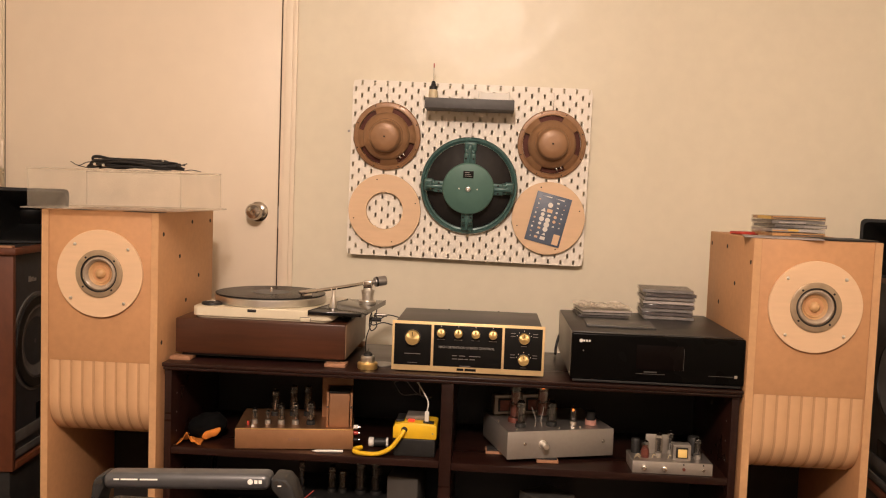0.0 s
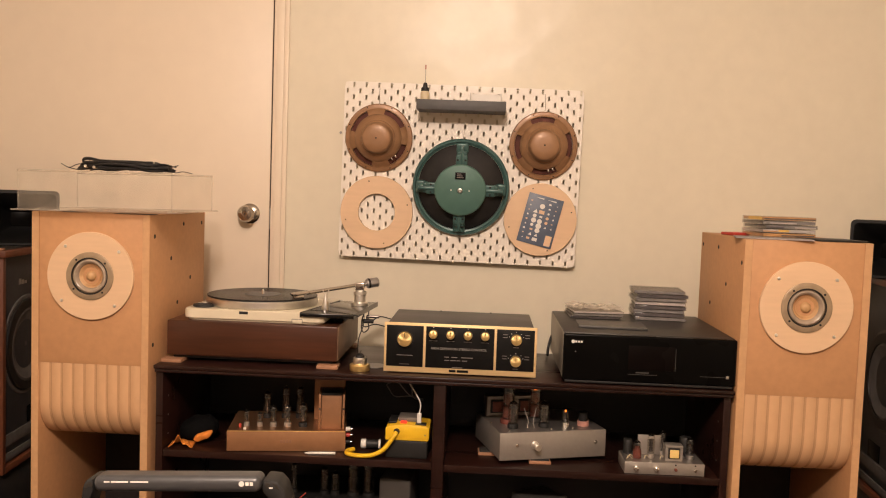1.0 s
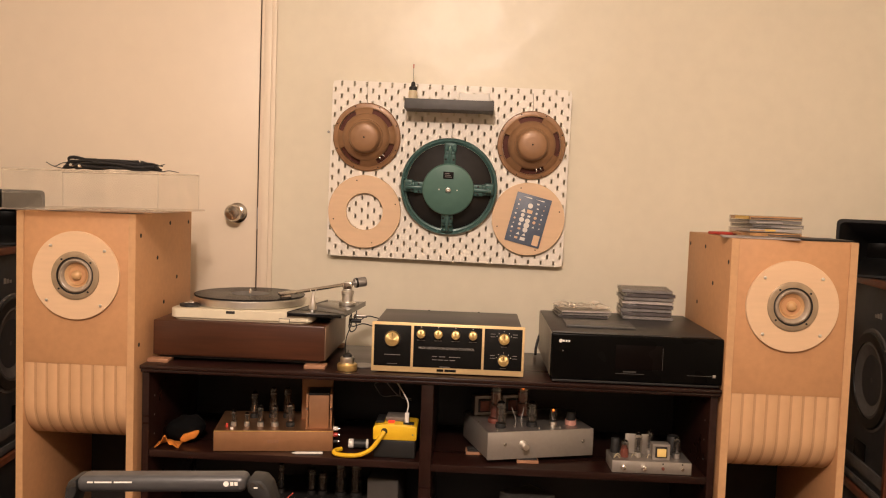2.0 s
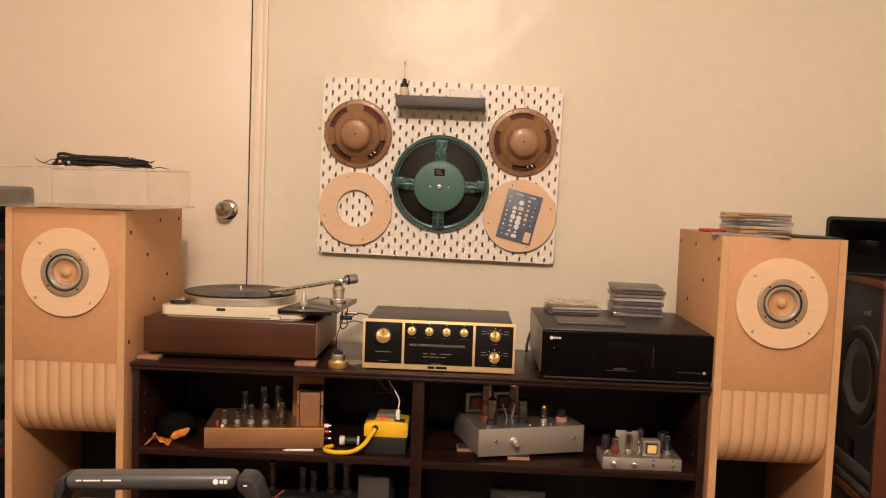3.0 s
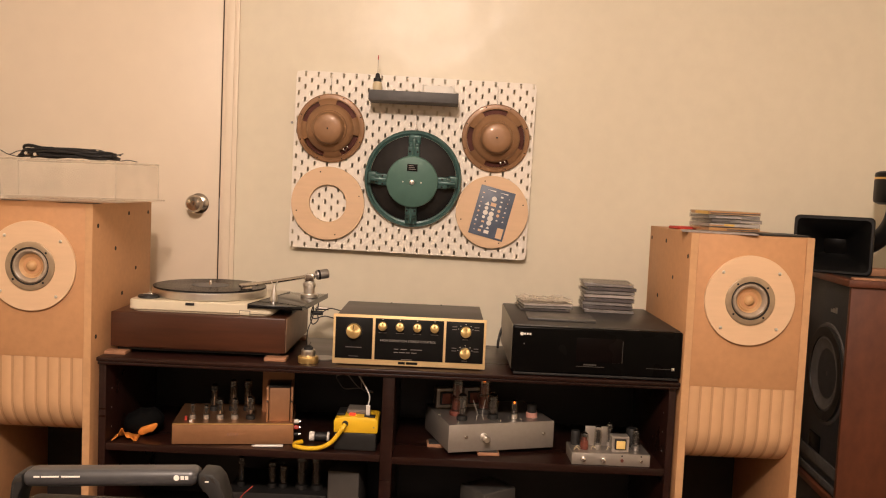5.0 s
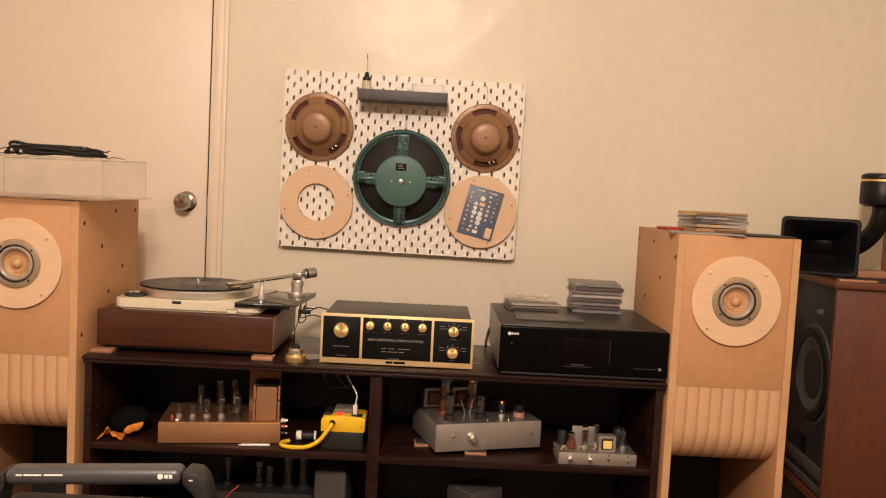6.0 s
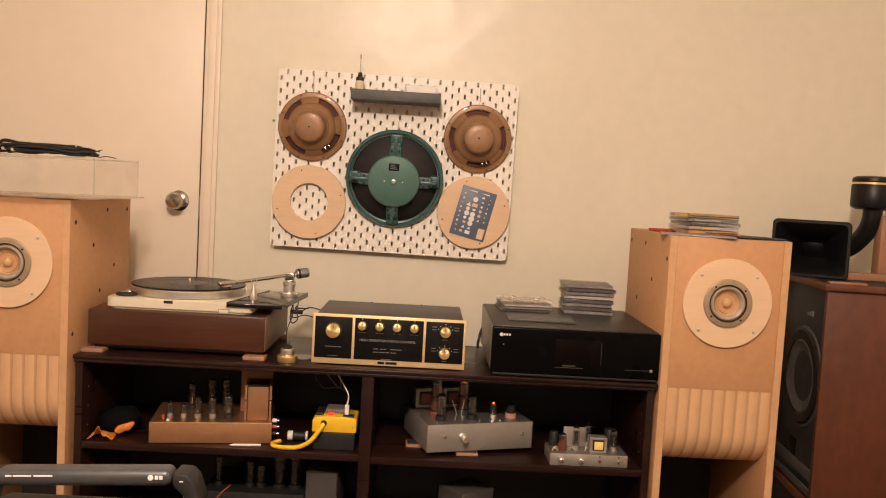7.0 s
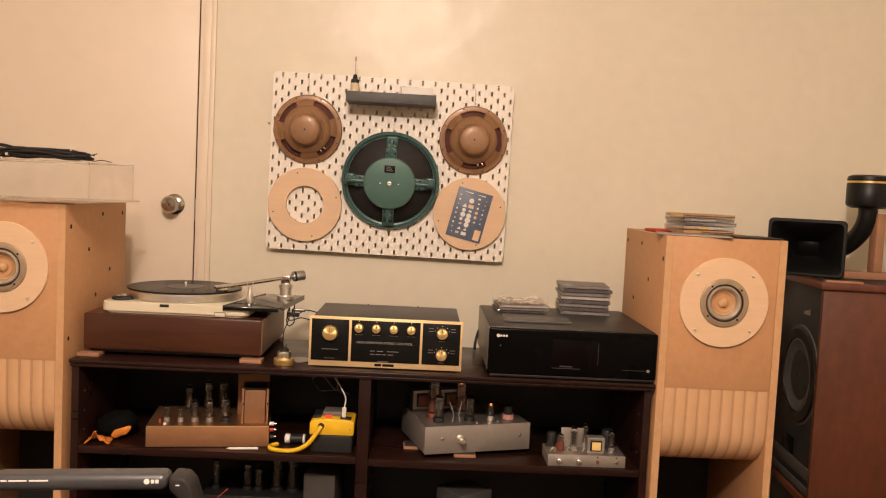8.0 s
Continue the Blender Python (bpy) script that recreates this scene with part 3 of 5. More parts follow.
        part("screw", lathe([(0, 0), (0.0042, 0), (0.0038, 0.002), (0.0015, 0.0026), (0.001, 0.0016), (0, 0.0016)], (cx + 0.0975 * math.cos(a), y1, cz + 0.0975 * math.sin(a)), "y", 14), M_ALU, rg)
    dr = part("driver_frame", lathe([(0.044, -0.012), (0.044, 0.001), (0.0455, 0.004), (0.058, 0.0042), (0.0605, 0.003), (0.061, 0.0003), (0.044, -0.012)], (cx, y1, cz), "y", 56), M_FRAME, t, "thin metal driver frame")
    part("surround", lathe([(0.0430, 0.0), (0.0415, 0.003), (0.038, 0.0042), (0.0345, 0.0025), (0.0315, -0.003), (0.0305, -0.006), (0.0430, -0.007), (0.0430, 0.0)], (cx, y1, cz), "y", 56), M_SURROUND, dr, "grey rubber surround")
    part("gasket", lathe([(0.0440, -0.003), (0.0442, 0.0036), (0.0450, 0.0048), (0.0466, 0.0048), (0.0472, 0.0043), (0.0468, -0.003), (0.0440, -0.003)], (cx, y1, cz), "y", 56), M_BLACKSATIN, dr)
    part("cone", lathe([(0.0312, -0.005), (0.027, -0.0085), (0.02, -0.015), (0.012, -0.021), (0, -0.022)], (cx, y1, cz), "y", 48), M_CONE, dr)
    part("whizzer", lathe([(0.0250, -0.0062), (0.0215, -0.0092), (0.016, -0.0142), (0.0155, -0.0147), (0.0212, -0.0097), (0.0246, -0.0066)], (cx, y1, cz), "y", 40), M_CONE, dr)
    part("dust_cap", lathe([(0.0125, -0.02), (0.0132, -0.012), (0.0122, -0.004), (0.0078, 0.001), (0, 0.0025)], (cx, y1, cz), "y", 32), M_CONE, dr)
    for s_ in (-1, 1):
        part("lead_eyelet", lathe([(0, -0.003), (0.0028, -0.003), (0.0026, 0.001), (0, 0.002)], (cx + s_ * 0.0075, y1 + 0.0115, cz - 0.0175), "y", 10), M_BLACKSATIN, dr)
    for k in range(4):
        a = radians(40 + 90 * k)
        part("frame_screw", cyl(0.0026, 0.002, (cx + 0.0525 * math.cos(a), y1 - 0.0036, cz + 0.0525 * math.sin(a)), "y", 0.0004, 12), M_BLACKSATIN, dr)
    for y, z in holes:
        part("countersunk_screw", cyl(0.0058, 0.0008, (side * h - (0.0002 if side > 0 else 0.0006), y, z), "x", 0.0002, 14), M_GAP, t)
    return t


horn_speaker(-1.055, -0.750, 0.939, [(-0.624, 0.884), (-0.51, 0.820), (-0.362, 0.755), (-0.46, 0.695), (-0.628, 0.605), (-0.42, 0.910), (-0.272, 0.909)], 1)
horn_speaker(0.722, 1.026, 0.934, [(-0.266, 0.901), (-0.425, 0.901), (-0.638, 0.875), (-0.512, 0.81), (-0.368, 0.744), (-0.41, 0.677)], -1)

# acrylic turntable lid with cables on the left-hand one
lid = thing("dust_cover", "hazy clear acrylic turntable lid resting on the wooden speaker", "dust cover", pose(-1.082, -0.675, 0.9405, 0, -0.6, 0))
LW, LD, LH, LT = 0.395, 0.31, 0.1015, 0.003
part("flange", box(-0.012, LW + 0.013, -0.012, LD + 0.012, 0, 0.004, 0.001), M_ACRYLICEDGE, lid)
part("front_wall", box(0, LW, 0, LT, 0.0045, LH - LT - 0.0003, 0.0008), M_ACRYLIC, lid)
part("back_wall", box(0, LW, LD - LT, LD, 0.0045, LH - LT - 0.0003, 0.0008), M_ACRYLIC, lid)
part("end_wall", box(0, LT, LT + 0.0003, LD - LT - 0.0003, 0.0045, LH - LT - 0.0003, 0.0008), M_ACRYLIC, lid)
part("end_wall", box(LW - LT, LW, LT + 0.0003, LD - LT - 0.0003, 0.0045, LH - LT - 0.0003, 0.0008), M_ACRYLIC, lid)
part("top", box(0, LW, 0, LD, LH - LT, LH, 0.001), M_ACRYLIC, lid)
for x, wd_ in ((-0.957, 0.022), (-0.797, 0.048)):
    solid("card_strip", box(-wd_, wd_, -0.012, 0.03, 0, 0.0009, 0), M_BLACKSATIN, "dark card strip under the lid's front edge", "card", pose(x, -0.638, 0.9392), "card strips")
for x, y in ((0.0015, 0.0015), (LW - 0.0015, 0.0015), (0.0015, LD - 0.0015), (LW - 0.0015, LD - 0.0015)):
    part("corner_edge", cyl(0.0020, LH - 0.008, (x, y, 0.0045), "z", 0.0005, 12), M_ACRYLIC, lid)
for y in (0.001, LD - 0.001):
    part("top_edge", cyl(0.0022, LW, (0, y, LH - 0.0012), "x", 0.0004, 12), M_ACRYLICEDGE, lid)
cab = thing("cable_bundle", "coiled black audio cable bundle lying on the acrylic lid", "cable", pose(-0.86, -0.53, 1.046))
rnd = random.Random(3)
cord = material("black_cord", (0.015, 0.014, 0.014), 0.45)
for k in range(11):
    a = 0.088 + 0.045 * rnd.random()
    pts = []
    for i in range(13):
        q = 2 * math.pi * i / 12
        pts.append((a * math.cos(q) - 0.008 + 0.012 * (rnd.random() - 0.5), 0.032 * math.sin(q) * (0.5 + rnd.random() * 0.8), 0.003 + (0.0021 * k + 0.008 * rnd.random()) * (0.45 + 0.55 * abs(math.sin(q)))))
    part("cord", tube(pts, 0.0026, 8, smooth=4), cord, cab)
part("cord", tube([(-0.11, 0.01, 0.010), (-0.122, -0.005, 0.027), (-0.10, -0.02, 0.034), (-0.04, -0.025, 0.024), (0.03, -0.02, 0.026), (0.07, -0.02, 0.017)], 0.0035, 8), cord, cab)
part("cord", tube([(-0.10, 0, 0.006), (-0.115, -0.01, 0.02), (-0.09, -0.02, 0.022), (0.02, -0.02, 0.018), (0.10, -0.01, 0.014), (0.12, 0, 0.009)], 0.0045, 8), cord, cab)
part("loose_end", tube([(-0.09, -0.01, 0.012), (-0.13, -0.01, 0.018), (-0.155, -0.015, 0.008), (-0.175, -0.02, 0.018)], 0.0012, 6), cord, cab)
part("loose_end", tube([(-0.10, 0, 0.006), (-0.14, 0.01, 0.003), (-0.165, 0.0, 0.008)], 0.0012, 6), cord, cab)
part("loose_end", tube([(0.10, 0, 0.008), (0.13, -0.01, 0.003), (0.15, -0.012, 0.006), (0.178, -0.02, 0.002)], 0.0012, 6), cord, cab)
for k in range(6):
    x0, ph = -0.125 + 0.02 * rnd.random(), 6.28 * rnd.random()
    pts = [(x0 + 0.235 * i / 9, 0.028 * math.sin(ph + i * 0.9), 0.026 - 0.0011 * i + 0.009 * rnd.random()) for i in range(10)]
    part("thin_cord", tube(pts, 0.0013, 6, smooth=4), cord, cab)
# two added chrome bits give the bundle its bright glints
for x, z in ((-0.095, 0.012), (-0.072, 0.010)):
    part("cord_glint", cyl(0.0042, 0.012, (x, -0.038, z), "y", 0.0006, 12), M_CHROME, cab, "small chrome bit standing in for a glint on the cords")
part("plug", cyl(0.005, 0.03, (0.085, -0.02, 0.014), "x", seg=14), M_BLACKSATIN, cab)
part("plug_tip", cyl(0.003, 0.008, (0.076, -0.022, 0.022), "z", seg=10), M_CHROME, cab)

# discs and papers on the other one
def case_stack(name, n, x, y, z, rz, cols, label, th=0.0102, jit=0.006, seed=1, w=0.142, d=0.125):
    r_, stack = random.Random(seed), []
    for k in range(n):
        c = cols[k % len(cols)]
        t = thing(name, label, "disc case", pose(x + jit * (r_.random() - 0.5), y + jit * (r_.random() - 0.5), z + k * (th + 0.0003), 0, 0, rz + 500 * jit * (r_.random() - 0.5)), "disc cases in a stack")
        stack.append(t)
        part("case", box(-w / 2, w / 2, -d / 2, d / 2, 0, th, 0.0006), M_CASE, t)
        part("insert", box(-w / 2 + 0.003, w / 2 - 0.002, -d / 2 - 0.0003, d / 2 - 0.002, 0.0014, th - 0.0014, 0), c, t)
    return stack


P1 = material("spine_yellow", (0.58, 0.37, 0.08), 0.45, var=0.1)
P2 = material("spine_white", (0.36, 0.325, 0.30), 0.45, var=0.15, scale=60)
P3 = material("spine_orange", (0.40, 0.21, 0.08), 0.45, var=0.2)
P4 = material("spine_grey", (0.16, 0.148, 0.14), 0.45, var=0.3, scale=60)
P5 = material("spine_dark", (0.07, 0.06, 0.06), 0.45, var=0.3, scale=60)
bright = case_stack("disc_case", 5, 0.862, -0.47, 0.9375, 7, [P3, P2, P4, P4, P3], "jewel case with a bright spine stacked on the wooden speaker", seed=4, jit=0.008)
for k, x0, x1, m_ in ((4, -0.066, 0.069, P5), (3, -0.05, 0.02, P2), (2, -0.068, -0.02, P5), (2, 0.01, 0.066, P2), (1, -0.068, -0.03, P3), (1, -0.028, 0.0, P1), (0, -0.02, 0.066, P5)):
    hgt = 0.0052 if m_ is P1 else 0.003
    part("spine_label", box(x0, x1, -0.0634, -0.0627, 0.0026, 0.0026 + hgt, 0), m_, bright[k])
part("spine_label", box(-0.0722, -0.0712, -0.062, 0.02, 0.0012, 0.009, 0), P1, bright[4])
solid("magazine", box(-0.09, 0.09, -0.06, 0.06, 0, 0.0028, 0.0004), M_PAPER, "thin printed booklet under the disc cases", "booklet", pose(0.808, -0.590, 0.9347, 0, 0, -13))
solid("red_card", box(-0.026, 0.026, -0.028, 0.028, 0, 0.008, 0.003, 3), M_RED, "small red card case beside the disc cases", "card", pose(0.765, -0.42, 0.9345, 0, 0, 20))
solid("black_sleeve", box(-0.062, 0.062, -0.062, 0.062, 0, 0.004, 0.001), M_BLACKSATIN, "flat black disc sleeve on the wooden speaker", "sleeve", pose(0.955, -0.58, 0.9345, 0, 0, 6))

# ---- media cabinet ----
CX0, CX1, CT = -0.738, 0.716, 0.559
cb = thing("media_cabinet", "low dark espresso wooden media cabinet with open shelves", "cabinet")
part("top", box(CX0, CX1 + 0.004, YF + 0.001, -0.255, CT - 0.0105, CT, 0.0025), M_ESPRESSO, cb)
part("top_moulding", box(CX0 + 0.002, CX1 + 0.002, YF + 0.004, -0.256, CT - 0.0192, CT - 0.0108, 0.0025), M_ESPRESSO, cb)
for x in (CX0 + 0.004, CX1 - 0.020):
    part("side", box(x, x + 0.018, YF + 0.012, -0.266, 0.0, CT - 0.0195, 0.001), M_ESPRESSO, cb)
part("divider", box(-0.022, 0.008, YF + 0.012, -0.266, 0.081, CT - 0.0195, 0.001), M_ESPRESSO, cb)
part("shelf", box(CX0 + 0.0225, -0.0225, YF + 0.014, -0.266, 0.320, 0.338, 0.001), M_ESPRESSO, cb)
part("shelf", box(0.0085, CX1 - 0.0205, YF + 0.014, -0.266, 0.316, 0.334, 0.001), M_ESPRESSO, cb)
part("bottom", box(CX0 + 0.0225, CX1 - 0.0205, YF + 0.014, -0.266, 0.06, 0.08, 0.001), M_ESPRESSO, cb)
part("kickboard", box(CX0 + 0.0225, CX1 - 0.0205, YF + 0.05, YF + 0.065, 0.0, 0.0595, 0.001), M_ESPRESSO, cb)
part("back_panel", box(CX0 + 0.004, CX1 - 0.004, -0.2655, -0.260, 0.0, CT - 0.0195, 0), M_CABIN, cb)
for x in (CX0 + 0.0222, CX1 - 0.0208):
    for z in (0.37, 0.42, 0.47):
        part("pin_hole", cyl(0.0025, 0.0006, (x, YF + 0.05, z), "x", 0.0001, 10), M_STEEL, cb)


# ---- turntable ----
tt = thing("turntable", "cream vintage turntable on a mahogany plinth with a record", "turntable", pose(0, 0, 0))
PX0, PX1, PY0, PY1 = -0.724, -0.278, -0.600, -0.262
part("plinth", box(PX0, PX1, PY0, PY1, 0.5765, 0.667, 0.003, 3), M_MAHOG, tt, "thick dark mahogany plinth")
for x in (PX0 + 0.018, PX1 - 0.022):
    for y in (PY0 + 0.005, PY1 - 0.03):
        part("pad", box(x - 0.027, x + 0.027, y - 0.022, y + 0.022, CT + 0.0003, 0.5685, 0.001), M_PADWOOD, tt, "pine foot pad")
# thin added panel; its pale colour stands for reflected light
part("plinth_flank", box(PX1 + 0.0002, PX1 + 0.0022, PY0 + 0.002, PY1 - 0.001, 0.578, 0.6655, 0.0005), M_PLINTHLIT, tt, "plinth flank with reflected light in its paler colour")
part("sub_base", box(PX0 + 0.014, PX1 - 0.014, PY0 + 0.012, PY1 - 0.01, 0.5687, 0.5763, 0.001), M_BLACKSATIN, tt)
dk = bmesh.new()
dx0, dx1, dy0, dy1, rr = -0.689, -0.315, -0.583, -0.272, 0.022
outline = [(cx_ + rr * math.cos(radians(a)), cy_ + rr * math.sin(radians(a))) for cx_, cy_, s0 in ((dx1 - rr, dy1 - rr, 0), (dx0 + rr, dy1 - rr, 90), (dx0 + rr, dy0 + rr, 180), (dx1 - rr, dy0 + rr, 270)) for a in range(s0, s0 + 91, 15)]
ocx, ocy = (dx0 + dx1) / 2, (dy0 + dy1) / 2
lv = []
for sc, z in ((0.955, 0.6675), (0.958, 0.6712), (1.0, 0.6735), (1.0, 0.691), (0.996, 0.6955), (0.985, 0.697)):
    lv.append([dk.verts.new((ocx + (x - ocx) * sc, ocy + (y - ocy) * sc, z)) for x, y in outline])
for p, q in zip(lv, lv[1:]):
    for i in range(len(p)):
        dk.faces.new((p[i], p[(i + 1) % len(p)], q[(i + 1) % len(p)], q[i]))
dk.faces.new(lv[-1])
dk.faces.new(lv[0][::-1])
part("deck", dk, M_CREAM, tt, "cream enamelled deck plate")
part("strobe_window", box(-0.540, -0.517, -0.5845, -0.575, 0.6875, 0.6945, 0.0006), M_BLACKSATIN, tt)
bdg = part("badge", box(-0.401, -0.373, -0.5848, -0.5825, 0.6695, 0.681, 0.0004), M_CHASSISTOP, tt)
part("badge_face", box(-0.3998, -0.3742, -0.5853, -0.5846, 0.6695, 0.6795, 0.0002), M_CREAM, bdg)
TX, TY = -0.520, -0.425
pl = part("platter", lathe([(0, 0.698), (0.148, 0.698), (0.152, 0.701), (0.152, 0.716), (0.150, 0.7185), (0, 0.7185)], (TX, TY, 0), seg=96), M_ALU, tt, "polished alloy platter")
part("mat", lathe([(0, 0.7187), (0.149, 0.7187), (0.149, 0.7213), (0, 0.7213)], (TX, TY, 0), seg=96), M_RUBBER, pl)
grooves = [(0, 0.7216), (0.149, 0.7216), (0.1505, 0.7222), (0.149, 0.7232)]
grooves += [(0.147 - 0.0024 * k, 0.7229 + (0.00025 if k % 2 else 0)) for k in range(38)]
rec = solid("vinyl_record", lathe(grooves + [(0.052, 0.7232), (0, 0.7232)], (TX, TY, 0), seg=96), M_VINYL, "black vinyl record on the platter", "record")
part("label", lathe([(0.003, 0.7233), (0.05, 0.7233), (0.05, 0.7237), (0.003, 0.7237)], (TX, TY, 0), seg=48), M_LABEL, rec)
part("spindle", lathe([(0, 0.7187), (0.0036, 0.7187), (0.0036, 0.733), (0.002, 0.736), (0, 0.736)], (TX, TY, 0), seg=16), M_CHROME, pl)
part("speed_knob", lathe([(0, 0.697), (0.026, 0.697), (0.028, 0.699), (0.027, 0.7035), (0.018, 0.706), (0, 0.706)], (-0.650, -0.535, 0), seg=28), M_BLACKSATIN, tt, "dark control knob")
part("speed_lever", box(-0.662, -0.636, -0.552, -0.544, 0.7055, 0.710, 0.002), M_CHROME, tt)
ab = prism([(-0.378, -0.592), (-0.238, -0.592), (-0.212, -0.315), (-0.322, -0.315)], 0.6885, 0.6985)
for v in ab.verts:
    v.co = (v.co.x, v.co.z, v.co.y)
bmesh.ops.bevel(ab, geom=ab.edges[:], offset=0.002, segments=2, profile=0.5, affect="EDGES")
armb = part("armboard", ab, material("black_acrylic", (0.006, 0.006, 0.006), 0.1, spec=0.5, rvar=0.03), tt, "black tonearm board")
part("armboard_post", box(-0.305, -0.2805, -0.50, -0.36, 0.6675, 0.6883, 0.002), M_BLACKSATIN, tt)
rest = lathe([(0, 0.6988), (0.0105, 0.6988), (0.011, 0.702), (0.0048, 0.732), (0.004, 0.736), (0.0035, 0.745), (0, 0.745)], (-0.327, -0.515, 0), seg=24)
tube([(-0.335, -0.515, 0.752), (-0.332, -0.515, 0.745), (-0.327, -0.515, 0.743), (-0.322, -0.515, 0.745), (-0.319, -0.515, 0.752)], 0.0012, 6, bm=rest)
part("arm_rest", rest, M_ALU, tt)
AXX, AYY = -0.252, -0.40
pv = part("arm_base", lathe([(0, 0.6988), (0.024, 0.6988), (0.024, 0.707), (0.016, 0.709), (0.016, 0.727), (0.0185, 0.730), (0.0185, 0.738), (0.012, 0.741), (0, 0.741)], (AXX, AYY, 0), seg=32), M_ALU, tt)
part("pivot_housing", box(AXX - 0.013, AXX + 0.013, AYY - 0.013, AYY + 0.013, 0.7412, 0.764, 0.003, 3), M_CHROME, tt)
H1 = Vector((-0.398, -0.478, 0.7345))
A1 = Vector((AXX, AYY, 0.757))
dirn = (A1 - H1).normalized()
part("arm_tube", tube([H1 + dirn * 0.012, H1.lerp(A1, 0.3), H1.lerp(A1, 0.7), A1], 0.0050, 12), M_NICKEL, tt)
hs = box(-0.030, 0.018, -0.013, 0.013, -0.002, 0.006, 0.002)
box(-0.026, 0.002, -0.009, 0.009, -0.0115, -0.0022, 0.0015, bm=hs)
part("headshell", hs, M_NICKEL, tt, m=Matrix.Translation(H1) @ dirn.to_track_quat("X", "Z").to_matrix().to_4x4())
cwm = Matrix.Translation(A1) @ dirn.to_track_quat("Z", "Y").to_matrix().to_4x4()
part("counterweight", lathe([(0, 0.010), (0.006, 0.010), (0.006, 0.018), (0.0125, 0.019), (0.0135, 0.021), (0.0135, 0.050), (0.0125, 0.0525), (0, 0.0525)], seg=32), M_STEEL, tt, m=cwm)
part("weight_scale", lathe([(0.0137, 0.022), (0.0141, 0.022), (0.0141, 0.028), (0.0137, 0.028)], seg=32), M_BLACKSATIN, tt, m=cwm)
cables = thing("phono_cable", "thin black tonearm leads looping to the preamplifier", "cable")
part("lead", tube([(-0.225, -0.40, 0.69), (-0.222, -0.43, 0.668), (-0.21, -0.45, 0.664), (-0.19, -0.44, 0.675), (-0.165, -0.42, 0.668), (-0.145, -0.38, 0.655)], 0.0016, 8), cord, cables)
part("lead", tube([(-0.235, -0.40, 0.69), (-0.238, -0.45, 0.66), (-0.225, -0.47, 0.650), (-0.20, -0.45, 0.655), (-0.17, -0.43, 0.645), (-0.145, -0.38, 0.63)], 0.0016, 8), cord, cables)
part("connector", cyl(0.0045, 0.035, (-0.228, -0.425, 0.672), "x", seg=12), M_CHROME, cables)
part("lead", tube([(-0.240, -0.40, 0.685), (-0.232, -0.45, 0.655), (-0.240, -0.48, 0.62), (-0.242, -0.48, 0.585), (-0.245, -0.44, 0.5635), (-0.25, -0.36, 0.5635)], 0.0015, 8), cord, cables)
part("lead", tube([(-0.230, -0.42, 0.67), (-0.215, -0.47, 0.648), (-0.225, -0.50, 0.64), (-0.235, -0.47, 0.655), (-0.225, -0.43, 0.668)], 0.0016, 8), cord, cables)
part("connector", cyl(0.006, 0.03, (-0.236, -0.445, 0.662), "x", seg=12), M_BLACKSATIN, cables)
pk = thing("brass_puck", "small brass record weight with a pale collar, on the cabinet", "record weight", pose(-0.217, -0.605, CT + 0.0002))
part("body", lathe([(0, 0), (0.025, 0), (0.026, 0.002), (0.026, 0.014), (0.024, 0.0165), (0, 0.0165)], seg=40), M_BRASS, pk)
part("upper_ring", lathe([(0, 0.0167), (0.0175, 0.0167), (0.018, 0.019), (0.018, 0.031), (0.016, 0.0335), (0, 0.0335)], seg=36), M_ALU, pk, "pale metal collar")
part("tip", lathe([(0, 0.0337), (0.012, 0.0337), (0.011, 0.039), (0.006, 0.043), (0, 0.044)], seg=20), M_BLACKSATIN, pk)
solid("round_pad", cyl(0.03, 0.003, seg=32), M_STEEL, "thin grey round pad on the cabinet top", "pad", pose(-0.185, -0.55, CT + 0.0002))

# ---- preamplifier ----
FW, FH = 0.387, 0.1265
pa = thing("preamplifier", "vintage preamplifier with gold-framed black faceplate and brass knobs", "amplifier", pose(-0.1545, -0.612, CT + 0.0035))
part("faceplate", box(0, FW, -0.006, 0, 0, FH, 0.0015), M_GOLD, pa, "satin gold faceplate")
part("chassis", box(0.008, FW - 0.008, 0.0005, 0.255, 0.004, FH - 0.002, 0.0015), M_CHASSISTOP, pa, "dark grey steel case")
for x in (0.03, FW - 0.03):
    for y in (0.02, 0.23):
        part("foot", cyl(0.008, 0.0073, (x, y, -0.0033), seg=16), M_RUBBER, pa)
for x in (0.13, 0.27):
    part("top_screw", cyl(0.003, 0.002, (x, 0.245, FH - 0.002), seg=12), M_BLACKSATIN, pa)
for u0, u1 in ((0.016, 0.258), (0.275, 0.722), (0.738, 0.984)):
    part("black_panel", box(u0 * FW, u1 * FW, -0.0072, -0.0058, 0.115 * FH, 0.945 * FH, 0.0005), M_BLACKPANEL, pa)


def brass_knob(u, v, r, turn):
    k = part("knob", lathe([(0, 0), (r * 0.98, 0), (r, 0.001), (r * 0.94, 0.0125), (r * 0.89, 0.0138), (r * 0.5, 0.0152), (0, 0.0158)], (u * FW, -0.0072, (1 - v) * FH), "y", 36), M_TURNED, pa, "turned brass knob")
    a = radians(turn)
    part("knob_ring", lathe([(r * 1.02, 0), (r * 1.14, 0), (r * 1.12, 0.0018), (r * 1.02, 0.0018)], (u * FW, -0.0072, (1 - v) * FH), "y", 36), M_BLACKSATIN, k)
    part("pointer", box(-0.0006, 0.0006, -0.0226, -0.0212, 0.2 * r, 0.85 * r, 0), M_BLACKPANEL, k, m=pose(u * FW, 0, (1 - v) * FH, 0, turn, 0))


